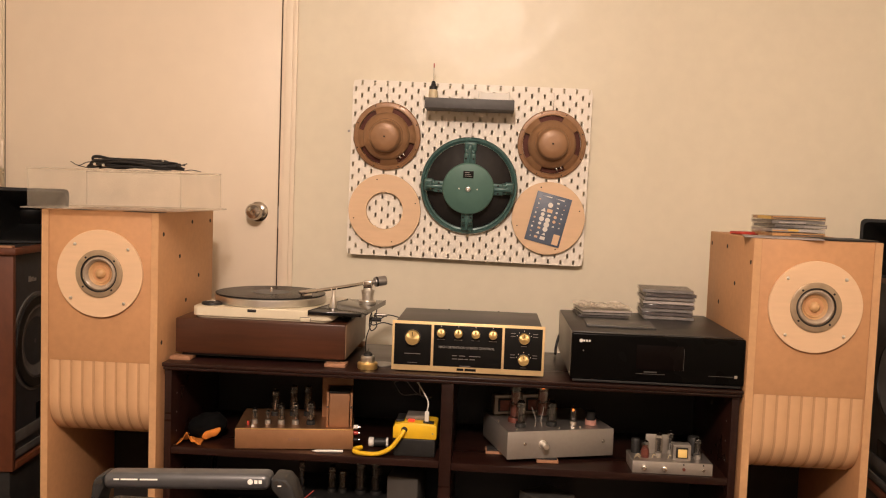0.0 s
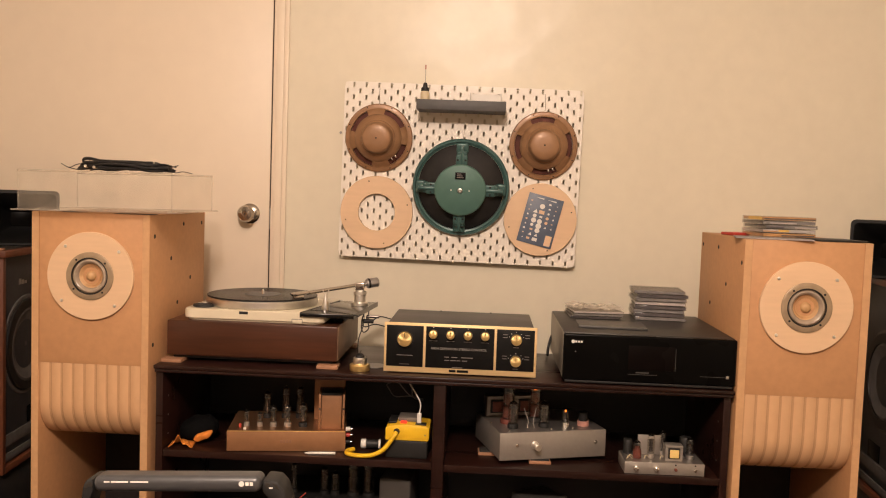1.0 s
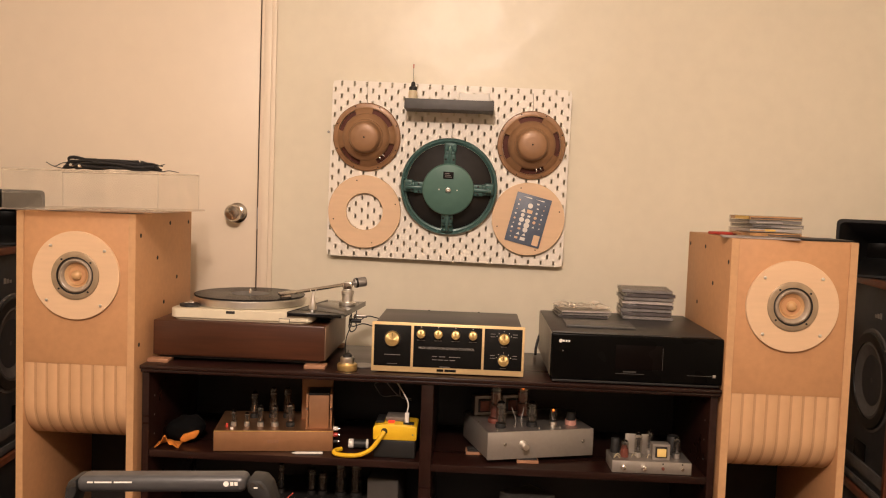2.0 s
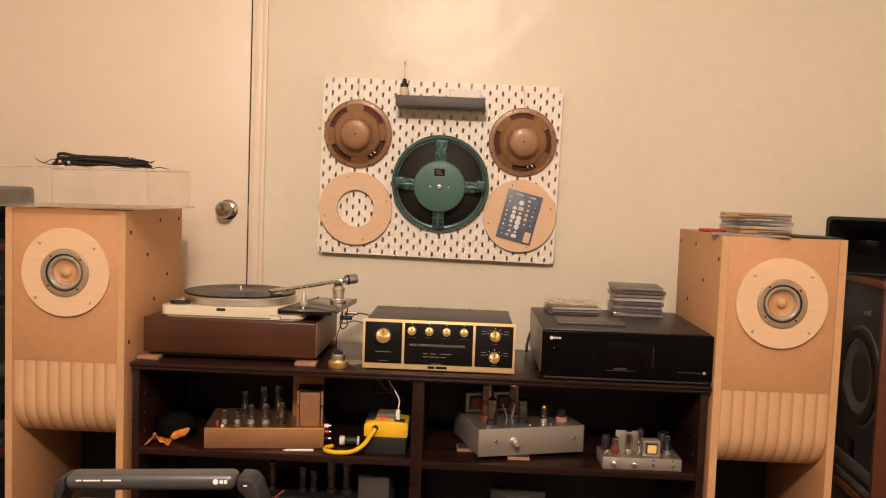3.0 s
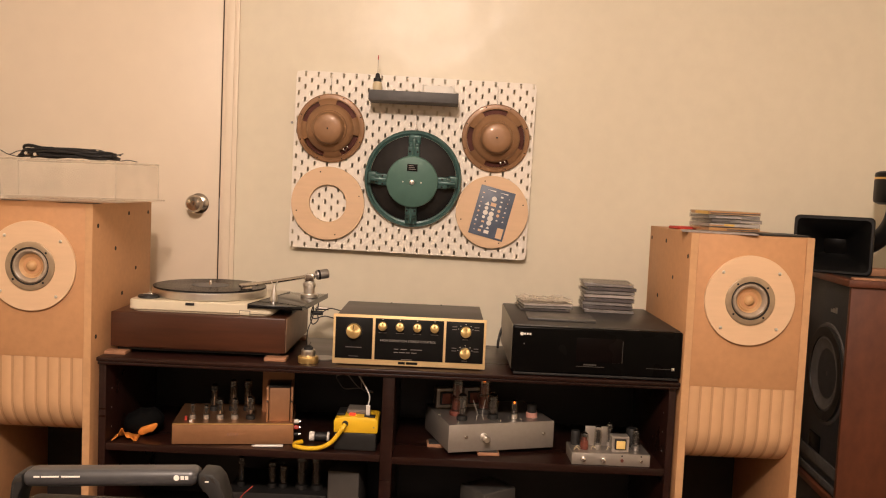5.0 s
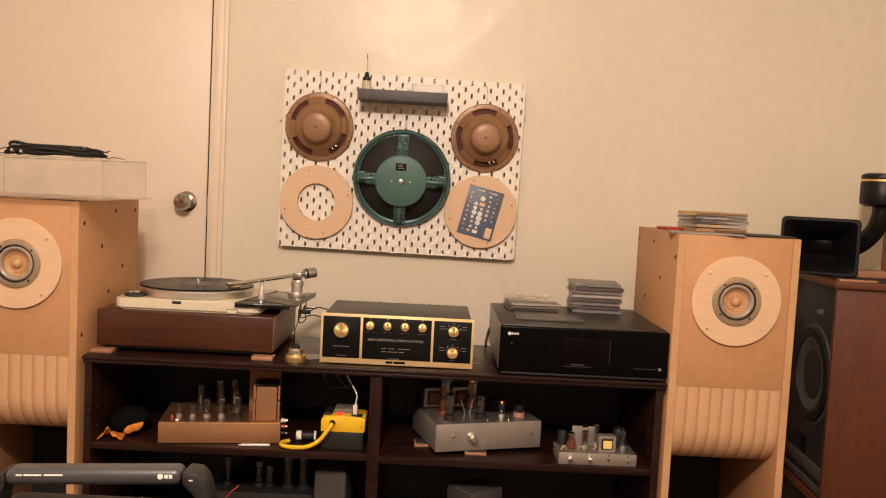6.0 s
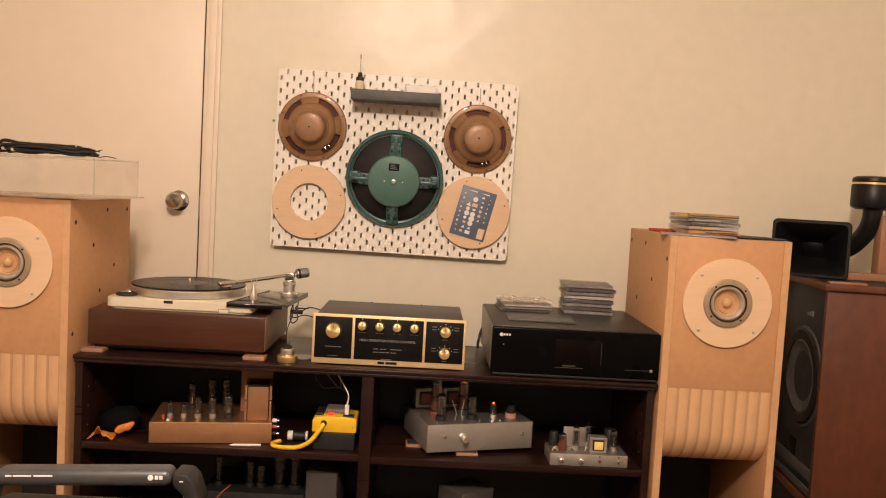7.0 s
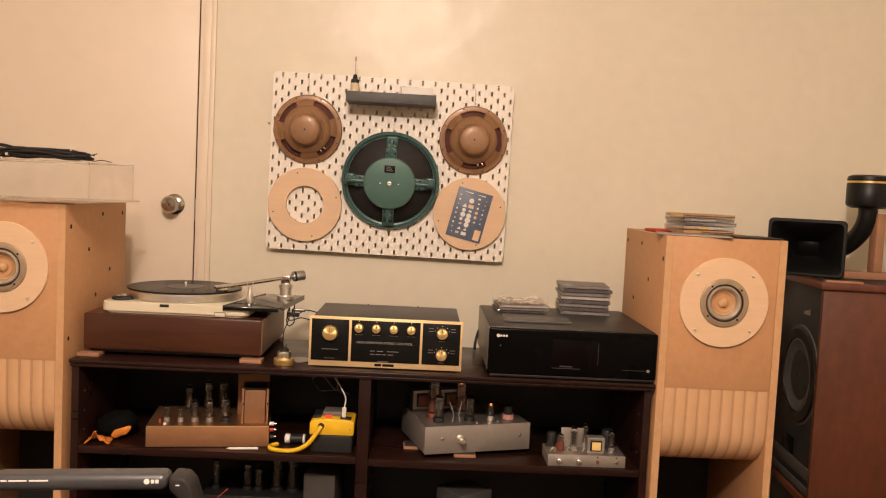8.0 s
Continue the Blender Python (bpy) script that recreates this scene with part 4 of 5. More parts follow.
brass_knob(0.137, 0.325, 0.0195, 0)
for u in (0.323, 0.436, 0.549, 0.662):
    brass_knob(u, 0.205, 0.0112, 0)
    part("index_dot", cyl(0.0012, 0.0003, (u * FW, -0.0071, 0.925 * FH), "y", 0.0001, 8), M_WHITE, pa)
    part("caption_bar", box(u * FW - 0.010, u * FW + 0.010, -0.0076, -0.0072, 0.655 * FH, 0.663 * FH, 0), M_STEEL, pa)
for v in (0.25, 0.68):
    brass_knob(0.865, v, 0.0142, 0)
    for a in (-70, -42, 0, 42, 70):
        part("index_dot", cyl(0.0011, 0.0003, (0.865 * FW + 0.019 * math.sin(radians(a)), -0.0071, (1 - v) * FH + 0.019 * math.cos(radians(a))), "y", 0.0001, 8), M_WHITE, pa)
    for s_ in (-1, 1):
        for dz in (0.004, 0.011):
            part("caption_bar", box(0.865 * FW + s_ * 0.028 - 0.006, 0.865 * FW + s_ * 0.028 + 0.006, -0.0076, -0.0072, (1 - v) * FH + dz, (1 - v) * FH + dz + 0.0014, 0), M_STEEL, pa)
    part("caption_bar", box(0.865 * FW - 0.007, 0.865 * FW + 0.007, -0.0076, -0.0072, (1 - v) * FH - 0.021, (1 - v) * FH - 0.0195, 0), M_STEEL, pa)
lettering("HIGH DEFINITION STEREO CONTROL", 0.0083, M_PRINT, pa, pose(0.492 * FW, -0.0074, 0.505 * FH))
for x0, x1, v in ((0.40, 0.43, 0.66), (0.445, 0.485, 0.66), (0.51, 0.56, 0.66), (0.56, 0.585, 0.66), (0.40, 0.43, 0.725), (0.437, 0.475, 0.725), (0.48, 0.505, 0.725), (0.515, 0.55, 0.725), (0.45, 0.52, 0.865)):
    part("caption_bar", box(x0 * FW, x1 * FW, -0.0076, -0.0072, (1 - v) * FH - 0.0009, (1 - v) * FH + 0.0009, 0), M_STEEL, pa)
part("caption_bar", box(0.085 * FW, 0.19 * FW, -0.0076, -0.0072, 0.338 * FH, 0.352 * FH, 0), M_STEEL, pa)
part("caption_bar", box(0.105 * FW, 0.17 * FW, -0.0076, -0.0072, 0.16 * FH, 0.168 * FH, 0), M_STEEL, pa)
for k, (x0, x1) in enumerate(((0.432, 0.476), (0.484, 0.558))):
    part("maker_mark", box(x0 * FW, x1 * FW, -0.0066, -0.0059, 0.035 * FH, 0.085 * FH, 0.0002), M_BLACKPANEL, pa)

# ---- disc player ----
SX0, SX1, SY0, SY1, SZ0, SZ1 = 0.2965, 0.7205, -0.648, -0.238, 0.571, 0.685
sp = thing("music_player", "wide black hi-fi music player with a dark display, on rubber feet", "hi-fi player")
part("body", box(SX0 + 0.002, SX1 - 0.002, SY0 + 0.018, SY1, SZ0, SZ1, 0.002), M_PLAYERTOP, sp, "dark grey steel case")
# added panel, lighter than the case to paint light caught on this flank
part("side_panel", box(SX0 + 0.0002, SX0 + 0.0018, SY0 + 0.0195, SY1 - 0.001, SZ0 + 0.001, SZ1 - 0.002, 0.0004), material("lit_player_side", (0.30, 0.27, 0.22), 0.42, 0.4, var=0.08, scale=50), sp, "metal flank with reflected light in its paler colour")
part("front_panel", box(SX0, SX1, SY0, SY0 + 0.0175, SZ0 - 0.003, SZ1 - 0.001, 0.005, 4), M_BLACK, sp, "glossy black front panel")
part("lower_lip", box(SX0 + 0.006, SX1 - 0.006, SY0 + 0.002, SY0 + 0.0175, SZ0 - 0.009, SZ0 - 0.0034, 0.001), M_BLACKSATIN, sp)
for x in (SX0 + 0.05, SX1 - 0.05):
    for y in (SY0 + 0.05, SY1 - 0.05):
        part("foot", cyl(0.02, 0.0118, (x, y, CT + 0.0002), seg=24), M_RUBBER, sp)
part("display", box(0.456, 0.570, SY0 - 0.0006, SY0 + 0.0002, 0.600, 0.660, 0.0004), material("display_glass", (0.0045, 0.003, 0.0027), 0.26, spec=0.07), sp, "dark brown display window")
part("display_trim", box(0.5715, 0.5725, SY0 - 0.0006, SY0 + 0.0002, 0.60, 0.655, 0), M_CHASSISTOP, sp)
part("maker_mark", cyl(0.0045, 0.0006, (0.3195, SY0 - 0.0002, 0.6645), "y", 0.0001, 20), M_WHITE, sp)
for k in range(3):
    part("maker_mark", box(0.3245 + 0.0066 * k, 0.3293 + 0.0066 * k, SY0 - 0.0008, SY0 + 0.0001, 0.6622, 0.667, 0), M_WHITE, sp)
part("caption_bar", box(0.457, 0.528, SY0 - 0.0007, SY0 + 0.0001, 0.588, 0.5892, 0), M_CHASSISTOP, sp)
part("caption_bar", box(0.476, 0.508, SY0 - 0.0007, SY0 + 0.0001, 0.592, 0.595, 0), M_CHASSISTOP, sp)
part("caption_bar", box(0.633, 0.694, SY0 - 0.0007, SY0 + 0.0001, 0.590, 0.591, 0), M_CHASSISTOP, sp)
part("badge", box(0.696, 0.703, SY0 - 0.0008, SY0 + 0.0001, 0.587, 0.594, 0.0002), M_ALU, sp)
part("power_dot", cyl(0.0016, 0.0006, (0.326, SY0 - 0.0001, 0.64), "y", 0.0001, 10), M_STEEL, sp)
solid("black_tablet", box(-0.088, 0.088, -0.058, 0.058, 0, 0.006, 0.0015), material("charcoal_cover", (0.06, 0.057, 0.053), 0.4), "flat charcoal case lying on the music player", "case", pose(0.432, -0.50, SZ1 + 0.0004, 0, 0, -2))
case_stack("disc_case", 8, 0.593, -0.300, SZ1 + 0.0004, -3, [P4, P5, P4, P5, P2, P4, P5, P4], "clear jewel case in a stack on the music player", seed=7, jit=0.010)
case_stack("disc_case", 3, 0.405, -0.315, SZ1 + 0.0004, 5, [P5, P4, P2], "jewel case in a low pile on the music player", th=0.007, seed=9, jit=0.012)
sh = bmesh.new()
bmesh.ops.create_grid(sh, x_segments=26, y_segments=22, size=0.5)
for v in sh.verts:
    x, y = v.co.x, v.co.y
    v.co = Vector((x * 0.145, y * 0.12, 0.003 + 0.016 * abs(noise.noise(Vector((x * 5, y * 5, 1.3)))) * (1 - 1.2 * max(abs(x), abs(y)) ** 2)))
wrap = solid("plastic_wrap", sh, clear_plastic("crinkled_film", (0.9, 0.88, 0.85), 0.42, 0.12), "crumpled clear plastic film on the low pile of cases", "plastic film", pose(0.408, -0.312, SZ1 + 0.0225, 0, 0, 6))
solid("black_cable", tube([(0.285, -0.30, CT + 0.004), (0.288, -0.275, CT + 0.02), (0.296, -0.262, CT + 0.05), (0.305, -0.232, CT + 0.055)], 0.004, 8), cord, "black mains cable behind the music player", "cable")


# ---- valve amplifiers and clutter on the shelves ----
def valve(parent, x, y, z, r, h, base=M_BLACKSATIN, inner=M_PLATE, glow=False, base_h=0.012):
    """A vacuum tube: glass envelope with its plates, base and silvery top."""
    q = 0.72 if inner is M_COIL else 0.5
    g = part("vacuum_tube", lathe([(r * 0.8, base_h), (r, base_h + 0.003), (r, h - r * 0.9), (r * 0.86, h - r * 0.45), (r * 0.5, h - r * 0.12), (r * 0.14, h), (r * 0.1, h + 0.003), (0, h + 0.004)], (x, y, z), seg=20), M_GLASS, parent, "clear glass vacuum tube")
    part("tube_base", lathe([(0, 0.0002), (r * 1.02, 0.0002), (r * 1.06, base_h * 0.5), (r * 0.95, base_h), (0, base_h)], (x, y, z), seg=20), base, g)
    part("tube_plates", lathe([(0, base_h + 0.004), (r * q, base_h + 0.004), (r * q, h * 0.42), (r * 0.3, h * 0.43), (r * 0.3, h * 0.47), (r * q * 0.92, h * 0.48), (r * q * 0.92, h * 0.70), (0, h * 0.71)], (x, y, z), seg=14), inner, g)
    part("spacer_disc", lathe([(0, h * 0.735), (r * 0.8, h * 0.735), (r * 0.8, h * 0.75), (0, h * 0.75)], (x, y, z), seg=14), M_PLATE, g)
    part("getter", lathe([(r * 0.80, h - r * 0.50), (r * 0.46, h - r * 0.2), (0, h - r * 0.09)], (x, y, z), seg=20), M_GETTER, g)
    if glow:
        part("heater", cyl(r * 0.24, 0.005, (x, y, z + h * 0.76), seg=10), M_HEATER, g, "glowing orange heater")
    return g


def transformer(parent, x, y, z, w, d, h, frame_mat, core_mat, name="transformer"):
    """An iron-core transformer: a square frame with the wound core inside, seen from its front."""
    b = box(x - w / 2, x + w / 2, y, y + d, z + 0.0002, z + h * 0.16, 0.001)
    box(x - w / 2, x + w / 2, y, y + d, z + h * 0.84, z + h, 0.001, bm=b)
    box(x - w / 2, x - w * 0.34, y, y + d, z + h * 0.16, z + h * 0.84, 0, bm=b)
    box(x + w * 0.34, x + w / 2, y, y + d, z + h * 0.16, z + h * 0.84, 0, bm=b)
    t = part(name, b, frame_mat, parent)
    part("winding", box(x - w * 0.335, x + w * 0.335, y - d * 0.12, y + d * 1.12, z + h * 0.165, z + h * 0.835, 0.002), M_BLACKSATIN, t)
    part("winding_wrap", box(x - w * 0.26, x + w * 0.26, y - d * 0.2, y - d * 0.12, z + h * 0.24, z + h * 0.76, 0.0015), core_mat, t)
    return t


SL, SR = 0.3382, 0.3342   # shelf tops

ca = thing("copper_valve_amplifier", "copper-coloured valve amplifier with glass tubes and transformers", "amplifier", pose(-0.551, -0.634, SL, 0, 0, 8.5), "valve amplifiers")
CW, CD, CH = 0.303, 0.20, 0.054
part("chassis", box(0, CW, 0, CD, 0.0015, CH, 0.0012), M_COPPER, ca)
part("top_plate", box(0.002, CW - 0.002, 0.004, CD - 0.002, CH + 0.0003, CH + 0.0009, 0), material("polished_copper", (0.40, 0.215, 0.115), 0.32, 0.8, var=0.08, scale=50), ca, "polished copper top plate")
part("front_lip", box(0.001, CW - 0.001, -0.0008, 0.003, CH - 0.0015, CH + 0.0008, 0.0004), M_BRASS, ca, "bright bare front lip")
for k in range(4):
    part("maker_mark", box(0.136 + 0.0075 * k, 0.1415 + 0.0075 * k, -0.0007, 0.0003, 0.023, 0.031, 0), M_PADWOOD, ca)
for x, h, r in ((0.044, 0.043, 0.0075), (0.078, 0.038, 0.0075), (0.113, 0.056, 0.009), (0.150, 0.058, 0.009), (0.190, 0.064, 0.011)):
    valve(ca, x, 0.045, CH, r, h, M_BLACKSATIN if x > 0.18 else M_ALUSATIN)
for x, h in ((0.088, 0.075), (0.138, 0.088), (0.176, 0.088)):
    valve(ca, x, 0.13, CH, 0.011, h, M_BLACKSATIN, M_BLACKSATIN)
tr = part("transformer_cover", box(0.238, 0.291, 0.025, 0.10, CH + 0.0002, CH + 0.088, 0.002), M_COPPERBOX, ca, "copper-brown transformer cover")
for x in (0.231, 0.293):
    part("end_plate", box(x, x + 0.006, 0.020, 0.105, CH + 0.0002, CH + 0.093, 0.001), M_COPPERBOX, tr)
    part("bolt", cyl(0.003, 0.004, (x + 0.003, 0.0195, CH + 0.055), "y", 0.0005, 10), M_CHROME, tr)
part("top_wrap", box(0.237, 0.2925, 0.028, 0.098, CH + 0.0885, CH + 0.094, 0.001), M_BLACKSATIN, tr)
part("transformer_cover", box(0.215, 0.298, 0.115, 0.19, CH + 0.0002, CH + 0.118, 0.002), M_COPPERBOX, ca)
part("red_tag", box(0.026, 0.032, 0.03, 0.034, CH, CH + 0.012, 0.0005), M_RED, ca)
part("white_tag", box(0.040, 0.047, 0.012, 0.016, CH, CH + 0.006, 0.0005), M_WHITE, ca)
for z, m_ in ((0.056, M_WHITE), (0.040, M_RED), (0.022, M_BLACKSATIN)):
    part("socket", cyl(0.0055, 0.012, (CW, 0.03, z - 0.003), "x", 0.001, 16), m_, ca)
    part("socket_tip", cyl(0.0028, 0.006, (CW + 0.012, 0.03, z - 0.003), "x", 0.0006, 12), M_CHROME, ca)
solid("white_stylus", lathe([(0, 0), (0.0012, 0.003), (0.0035, 0.012), (0.0035, 0.078), (0.003, 0.08), (0, 0.08)], axis="x", seg=12), M_WHITE, "white plastic stick lying on the shelf edge", "stick", pose(-0.352, -0.625, SL + 0.0036, 0, 0, 8))

# black pouch with an orange lining, and an orange cloth
pc = thing("pouch", "limp black pouch showing an orange lining, on the shelf", "pouch", pose(-0.652, -0.545, SL))
b = bmesh.new()
bmesh.ops.create_uvsphere(b, u_segments=28, v_segments=18, radius=1)
for v in b.verts:
    n = noise.noise(v.co * 1.7) * 0.22
    v.co = Vector((v.co.x * (0.052 + 0.01 * n), v.co.y * 0.042, max(0.0, 0.032 + v.co.z * 0.036 * (1 + n) + 0.006 * v.co.x)))
part("bag", b, material("black_nylon", (0.003, 0.003, 0.0032), 0.85, var=0.3, scale=60, bump=0.2, spec=0.08), pc)
b = bmesh.new()
bmesh.ops.create_uvsphere(b, u_segments=24, v_segments=12, radius=1, matrix=pose(0.022, -0.040, 0.022, -12, -24, 12) @ Matrix.Diagonal((0.025, 0.007, 0.0115, 1)))
for v in b.verts:
    v.co += Vector((0.5, 0.8, 1.2)) * 0.006 * noise.noise(v.co * 55)
part("lining", b, M_ORANGE, pc, "orange lining")
b = bmesh.new()
bmesh.ops.create_grid(b, x_segments=18, y_segments=10, size=0.5)
for v in b.verts:
    x, y = v.co.x, v.co.y
    v.co = Vector((x * 0.066, y * 0.05, 0.002 + max(0, 0.024 * (1 - abs(x + 0.05) * 2.2)) * (0.7 + 0.5 * noise.noise(Vector((x * 4, y * 4, 0)))) * (0.65 - y)))
bmesh.ops.solidify(b, geom=b.faces[:], thickness=0.0025)
solid("orange_cloth", b, M_ORANGE, "folded orange cloth lying on the shelf", "cloth", pose(-0.679, -0.600, SL + 0.0015, 0, 0, 8) @ Matrix.Diagonal((0.92, 1, 1.25, 1)))

# yellow adapter on a black box
solid("black_box", box(-0.056, 0.052, -0.05, 0.07, 0, 0.047, 0.004, 3), M_BLACKSATIN, "black power brick on the shelf", "power supply", pose(-0.087, -0.568, SL))
ya = thing("yellow_adapter", "yellow power adapter with a lit red switch on a box", "power adapter", pose(-0.087, -0.568, SL + 0.0475))
prof = [(-0.057, 0), (0.052, 0), (0.055, 0.004), (0.055, 0.034), (0.05, 0.037), (0.0, 0.041), (-0.03, 0.040), (-0.052, 0.036), (-0.057, 0.03)]
part("housing", prism(prof, -0.053, 0.035, bev=0.002), M_YELLOW, ya)
part("cable_gland", lathe([(0, 0), (0.008, 0), (0.0075, 0.004), (0.0045, 0.005), (0, 0.005)], (-0.028, -0.053, 0.023), "y", 18), M_BLACKSATIN, ya)
part("grey_lid", box(-0.028, 0.022, -0.020, 0.034, 0.040, 0.051, 0.002), material("grey_plastic", (0.16, 0.14, 0.12), 0.5), ya, "grey plastic lid")
part("black_lid", box(-0.052, -0.031, -0.035, 0.030, 0.0375, 0.0445, 0.002), M_BLACKSATIN, ya)
part("switch", box(-0.020, -0.004, -0.041, -0.028, 0.0405, 0.0455, 0.001), M_REDLED, ya, "lit red rocker switch")
part("outlet", box(0.018, 0.046, -0.042, -0.020, 0.0365, 0.041, 0.001), M_BLACKSATIN, ya)
part("screw", cyl(0.002, 0.001, (0.045, -0.0528, 0.016), "y", 0.0003, 10), M_STEEL, ya)
yc_ = tube([(-0.115, -0.626, 0.408), (-0.122, -0.634, 0.397), (-0.145, -0.637, 0.366), (-0.175, -0.637, 0.349), (-0.212, -0.632, 0.3445), (-0.240, -0.620, 0.3445), (-0.244, -0.597, 0.3445), (-0.230, -0.580, 0.3445)], 0.0058, 10)
solid("yellow_cable", yc_, M_YELLOW, "thick yellow cable curling on the shelf from the adapter", "cable")
wp = thing("usb_plug", "white plug and thin white lead standing in the yellow adapter", "cable", pose(-0.060, -0.598, SL + 0.0887))
part("plug", box(-0.0055, 0.0055, -0.004, 0.004, 0, 0.026, 0.002, 3), M_WHITE, wp)
part("lead", tube([(0, 0, 0.026), (0.002, 0.002, 0.05), (-0.012, 0.01, 0.075), (-0.03, 0.03, 0.095), (-0.045, 0.06, 0.108), (-0.06, 0.12, 0.109)], 0.0018, 8), M_WHITE, wp)
for k, pts in enumerate(([(-0.16, -0.42, 0.47), (-0.14, -0.44, 0.455), (-0.10, -0.45, 0.46), (-0.06, -0.46, 0.455)], [(-0.145, -0.50, 0.535), (-0.12, -0.51, 0.505), (-0.095, -0.50, 0.475), (-0.07, -0.46, 0.455)], [(-0.115, -0.52, 0.538), (-0.09, -0.52, 0.51), (-0.085, -0.50, 0.47), (-0.06, -0.46, 0.452)], [(-0.16, -0.42, 0.47), (-0.165, -0.43, 0.485), (-0.15, -0.43, 0.492), (-0.13, -0.42, 0.488)])):
    solid("grey_lead", tube(pts, 0.0016, 7), material("grey_lead_%s" % "abcd"[k], (0.20, 0.19, 0.19), 0.5), "thin grey lead hanging at the back of the shelf", "cable", group="thin leads")
jp = thing("mains_connector", "black round connector with pale bands lying on the shelf", "connector", pose(-0.203, -0.555, SL + 0.0148, 0, 0, 3))
part("band", cyl(0.0125, 0.014, (-0.012, 0, 0), "x", 0.002, 20), M_WHITE, jp, "pale plastic band")
part("body", cyl(0.0115, 0.032, (0.0022, 0, 0), "x", 0.001, 20), M_BLACKSATIN, jp)
part("band", cyl(0.0125, 0.006, (0.0344, 0, 0), "x", 0.001, 20), M_WHITE, jp)

# silver amplifier, turned, on wooden wedges
sa = thing("silver_valve_amplifier", "silver aluminium valve amplifier with a lit tube, turned on wooden wedges", "amplifier", pose(0.150, -0.622, SR + 0.0125, 0, 0, 17.5), "valve amplifiers")
AW, AD, AH = 0.290, 0.215, 0.070
part("chassis", box(0, AW, 0.0025, AD, 0, AH - 0.001, 0.001), M_ALUSATIN, sa)
M_POLISHED = material("polished_steel", (0.36, 0.33, 0.30), 0.36, 0.8, var=0.06, scale=60)
part("top_plate", box(0.001, AW - 0.001, 0.003, AD - 0.001, AH - 0.0008, AH - 0.0002, 0), M_POLISHED, sa, "polished top plate")
part("front_panel", box(-0.001, AW + 0.001, 0, 0.0022, -0.001, AH, 0.0006), M_ALUSATIN, sa)
part("knob", lathe([(0, 0), (0.0105, 0), (0.0105, 0.003), (0.0085, 0.004), (0.0085, 0.026), (0.007, 0.0275), (0, 0.0275)], (0.094, 0, 0.036), "y", 28), M_ALU, sa, "long polished knob")
for x in (0.046, 0.262):
    sw = part("toggle_base", cyl(0.0045, 0.004, (x, 0, 0.038), "y", 0.001, 12), M_CHROME, sa)
    if x > 0.1:
        part("toggle_lever", tube([(x, -0.004, 0.038), (x - 0.008, -0.014, 0.043)], 0.0018, 8, smooth=0), M_CHROME, sw)
valve(sa, 0.048, 0.045, AH, 0.0135, 0.072)
valve(sa, 0.050, 0.095, AH, 0.0185, 0.114, M_COIL, M_COIL)
valve(sa, 0.134, 0.045, AH, 0.0135, 0.070)
valve(sa, 0.128, 0.100, AH, 0.0185, 0.114, M_PLATE, M_COIL, True)
valve(sa, 0.192, 0.040, AH, 0.0095, 0.052, M_ALU, M_PLATE, True)
part("coil_former", lathe([(0, 0.0002), (0.014, 0.0002), (0.0145, 0.012), (0.012, 0.0135), (0.012, 0.036), (0, 0.036)], (0.245, 0.045, AH), seg=24), M_BLACKSATIN, sa)
part("coil_foot", lathe([(0.0125, 0.0135), (0.0148, 0.0135), (0.0155, 0.0005), (0.0146, 0.0004)], (0.245, 0.045, AH), seg=24), material("pink_base", (0.5, 0.25, 0.2), 0.5), sa)
for x in (0.045, 0.125):
    transformer(sa, x, 0.165, AH, 0.060, 0.03, 0.054, M_ALUSATIN, M_COIL)
for x, s_ in ((0.086, 1), (0.106, -1)):
    part("wire", tube([(x, 0.04, AH), (x + 0.003 * s_, 0.042, AH + 0.018), (x - 0.002 * s_, 0.045, AH + 0.034), (x - 0.007 * s_, 0.05, AH + 0.05)], 0.0009, 6), M_PRINT, sa)
for x, y in ((0.03, 0.02), (0.146, 0.02), (0.205, 0.02), (0.006, 0.10), (0.09, 0.05)):
    part("stud", lathe([(0, 0), (0.0026, 0), (0.002, 0.003), (0, 0.0036)], (x, y, AH), seg=10), M_CHROME, sa)
for x, y in ((0.115, 0.012), (0.005, 0.10), (0.26, 0.19)):
    wd_ = Matrix.Translation((0.147, -0.622, 0)) @ pose(0, 0, 0, 0, 0, 17.5)
    p = wd_ @ Vector((x, y, 0))
    b = box(-0.028, 0.028, -0.022, 0.022, 0, 0.0078, 0.001)
    wdg = solid("wooden_wedge", b, M_PADWOOD, "small pine wedge under the silver amplifier", "wedge", pose(p.x, p.y, SR + 0.0002, 0, 0, 3), "pine wedges")
    solid("felt_pad", box(-0.024, 0.024, -0.019, 0.019, 0, 0.0034, 0.0005), M_RUBBER, "dark pad on a pine wedge", "pad", pose(p.x, p.y, SR + 0.0081, 0, 0, 3), "dark pads")

# small open chassis
sm = thing("small_valve_chassis", "small bare aluminium valve chassis with a yellow-wound transformer", "amplifier", pose(0.463, -0.634, SR, 0, 0, 1) @ Matrix.Diagonal((0.955, 1, 1, 1)), "valve amplifiers")
part("chassis", box(0, 0.208, 0, 0.092, 0.0003, 0.0304, 0.001), M_ALUSATIN, sm)
part("top_plate", box(0.001, 0.207, 0.002, 0.091, 0.0305, 0.031, 0), M_POLISHED, sm, "polished top plate")
for x in (0.029, 0.082):
    k = part("knob", lathe([(0, 0), (0.0075, 0), (0.0078, 0.002), (0.006, 0.011), (0.004, 0.0125), (0, 0.0125)], (x, 0, 0.016), "y", 22), M_CHROME, sm, "small bright pointed knob")
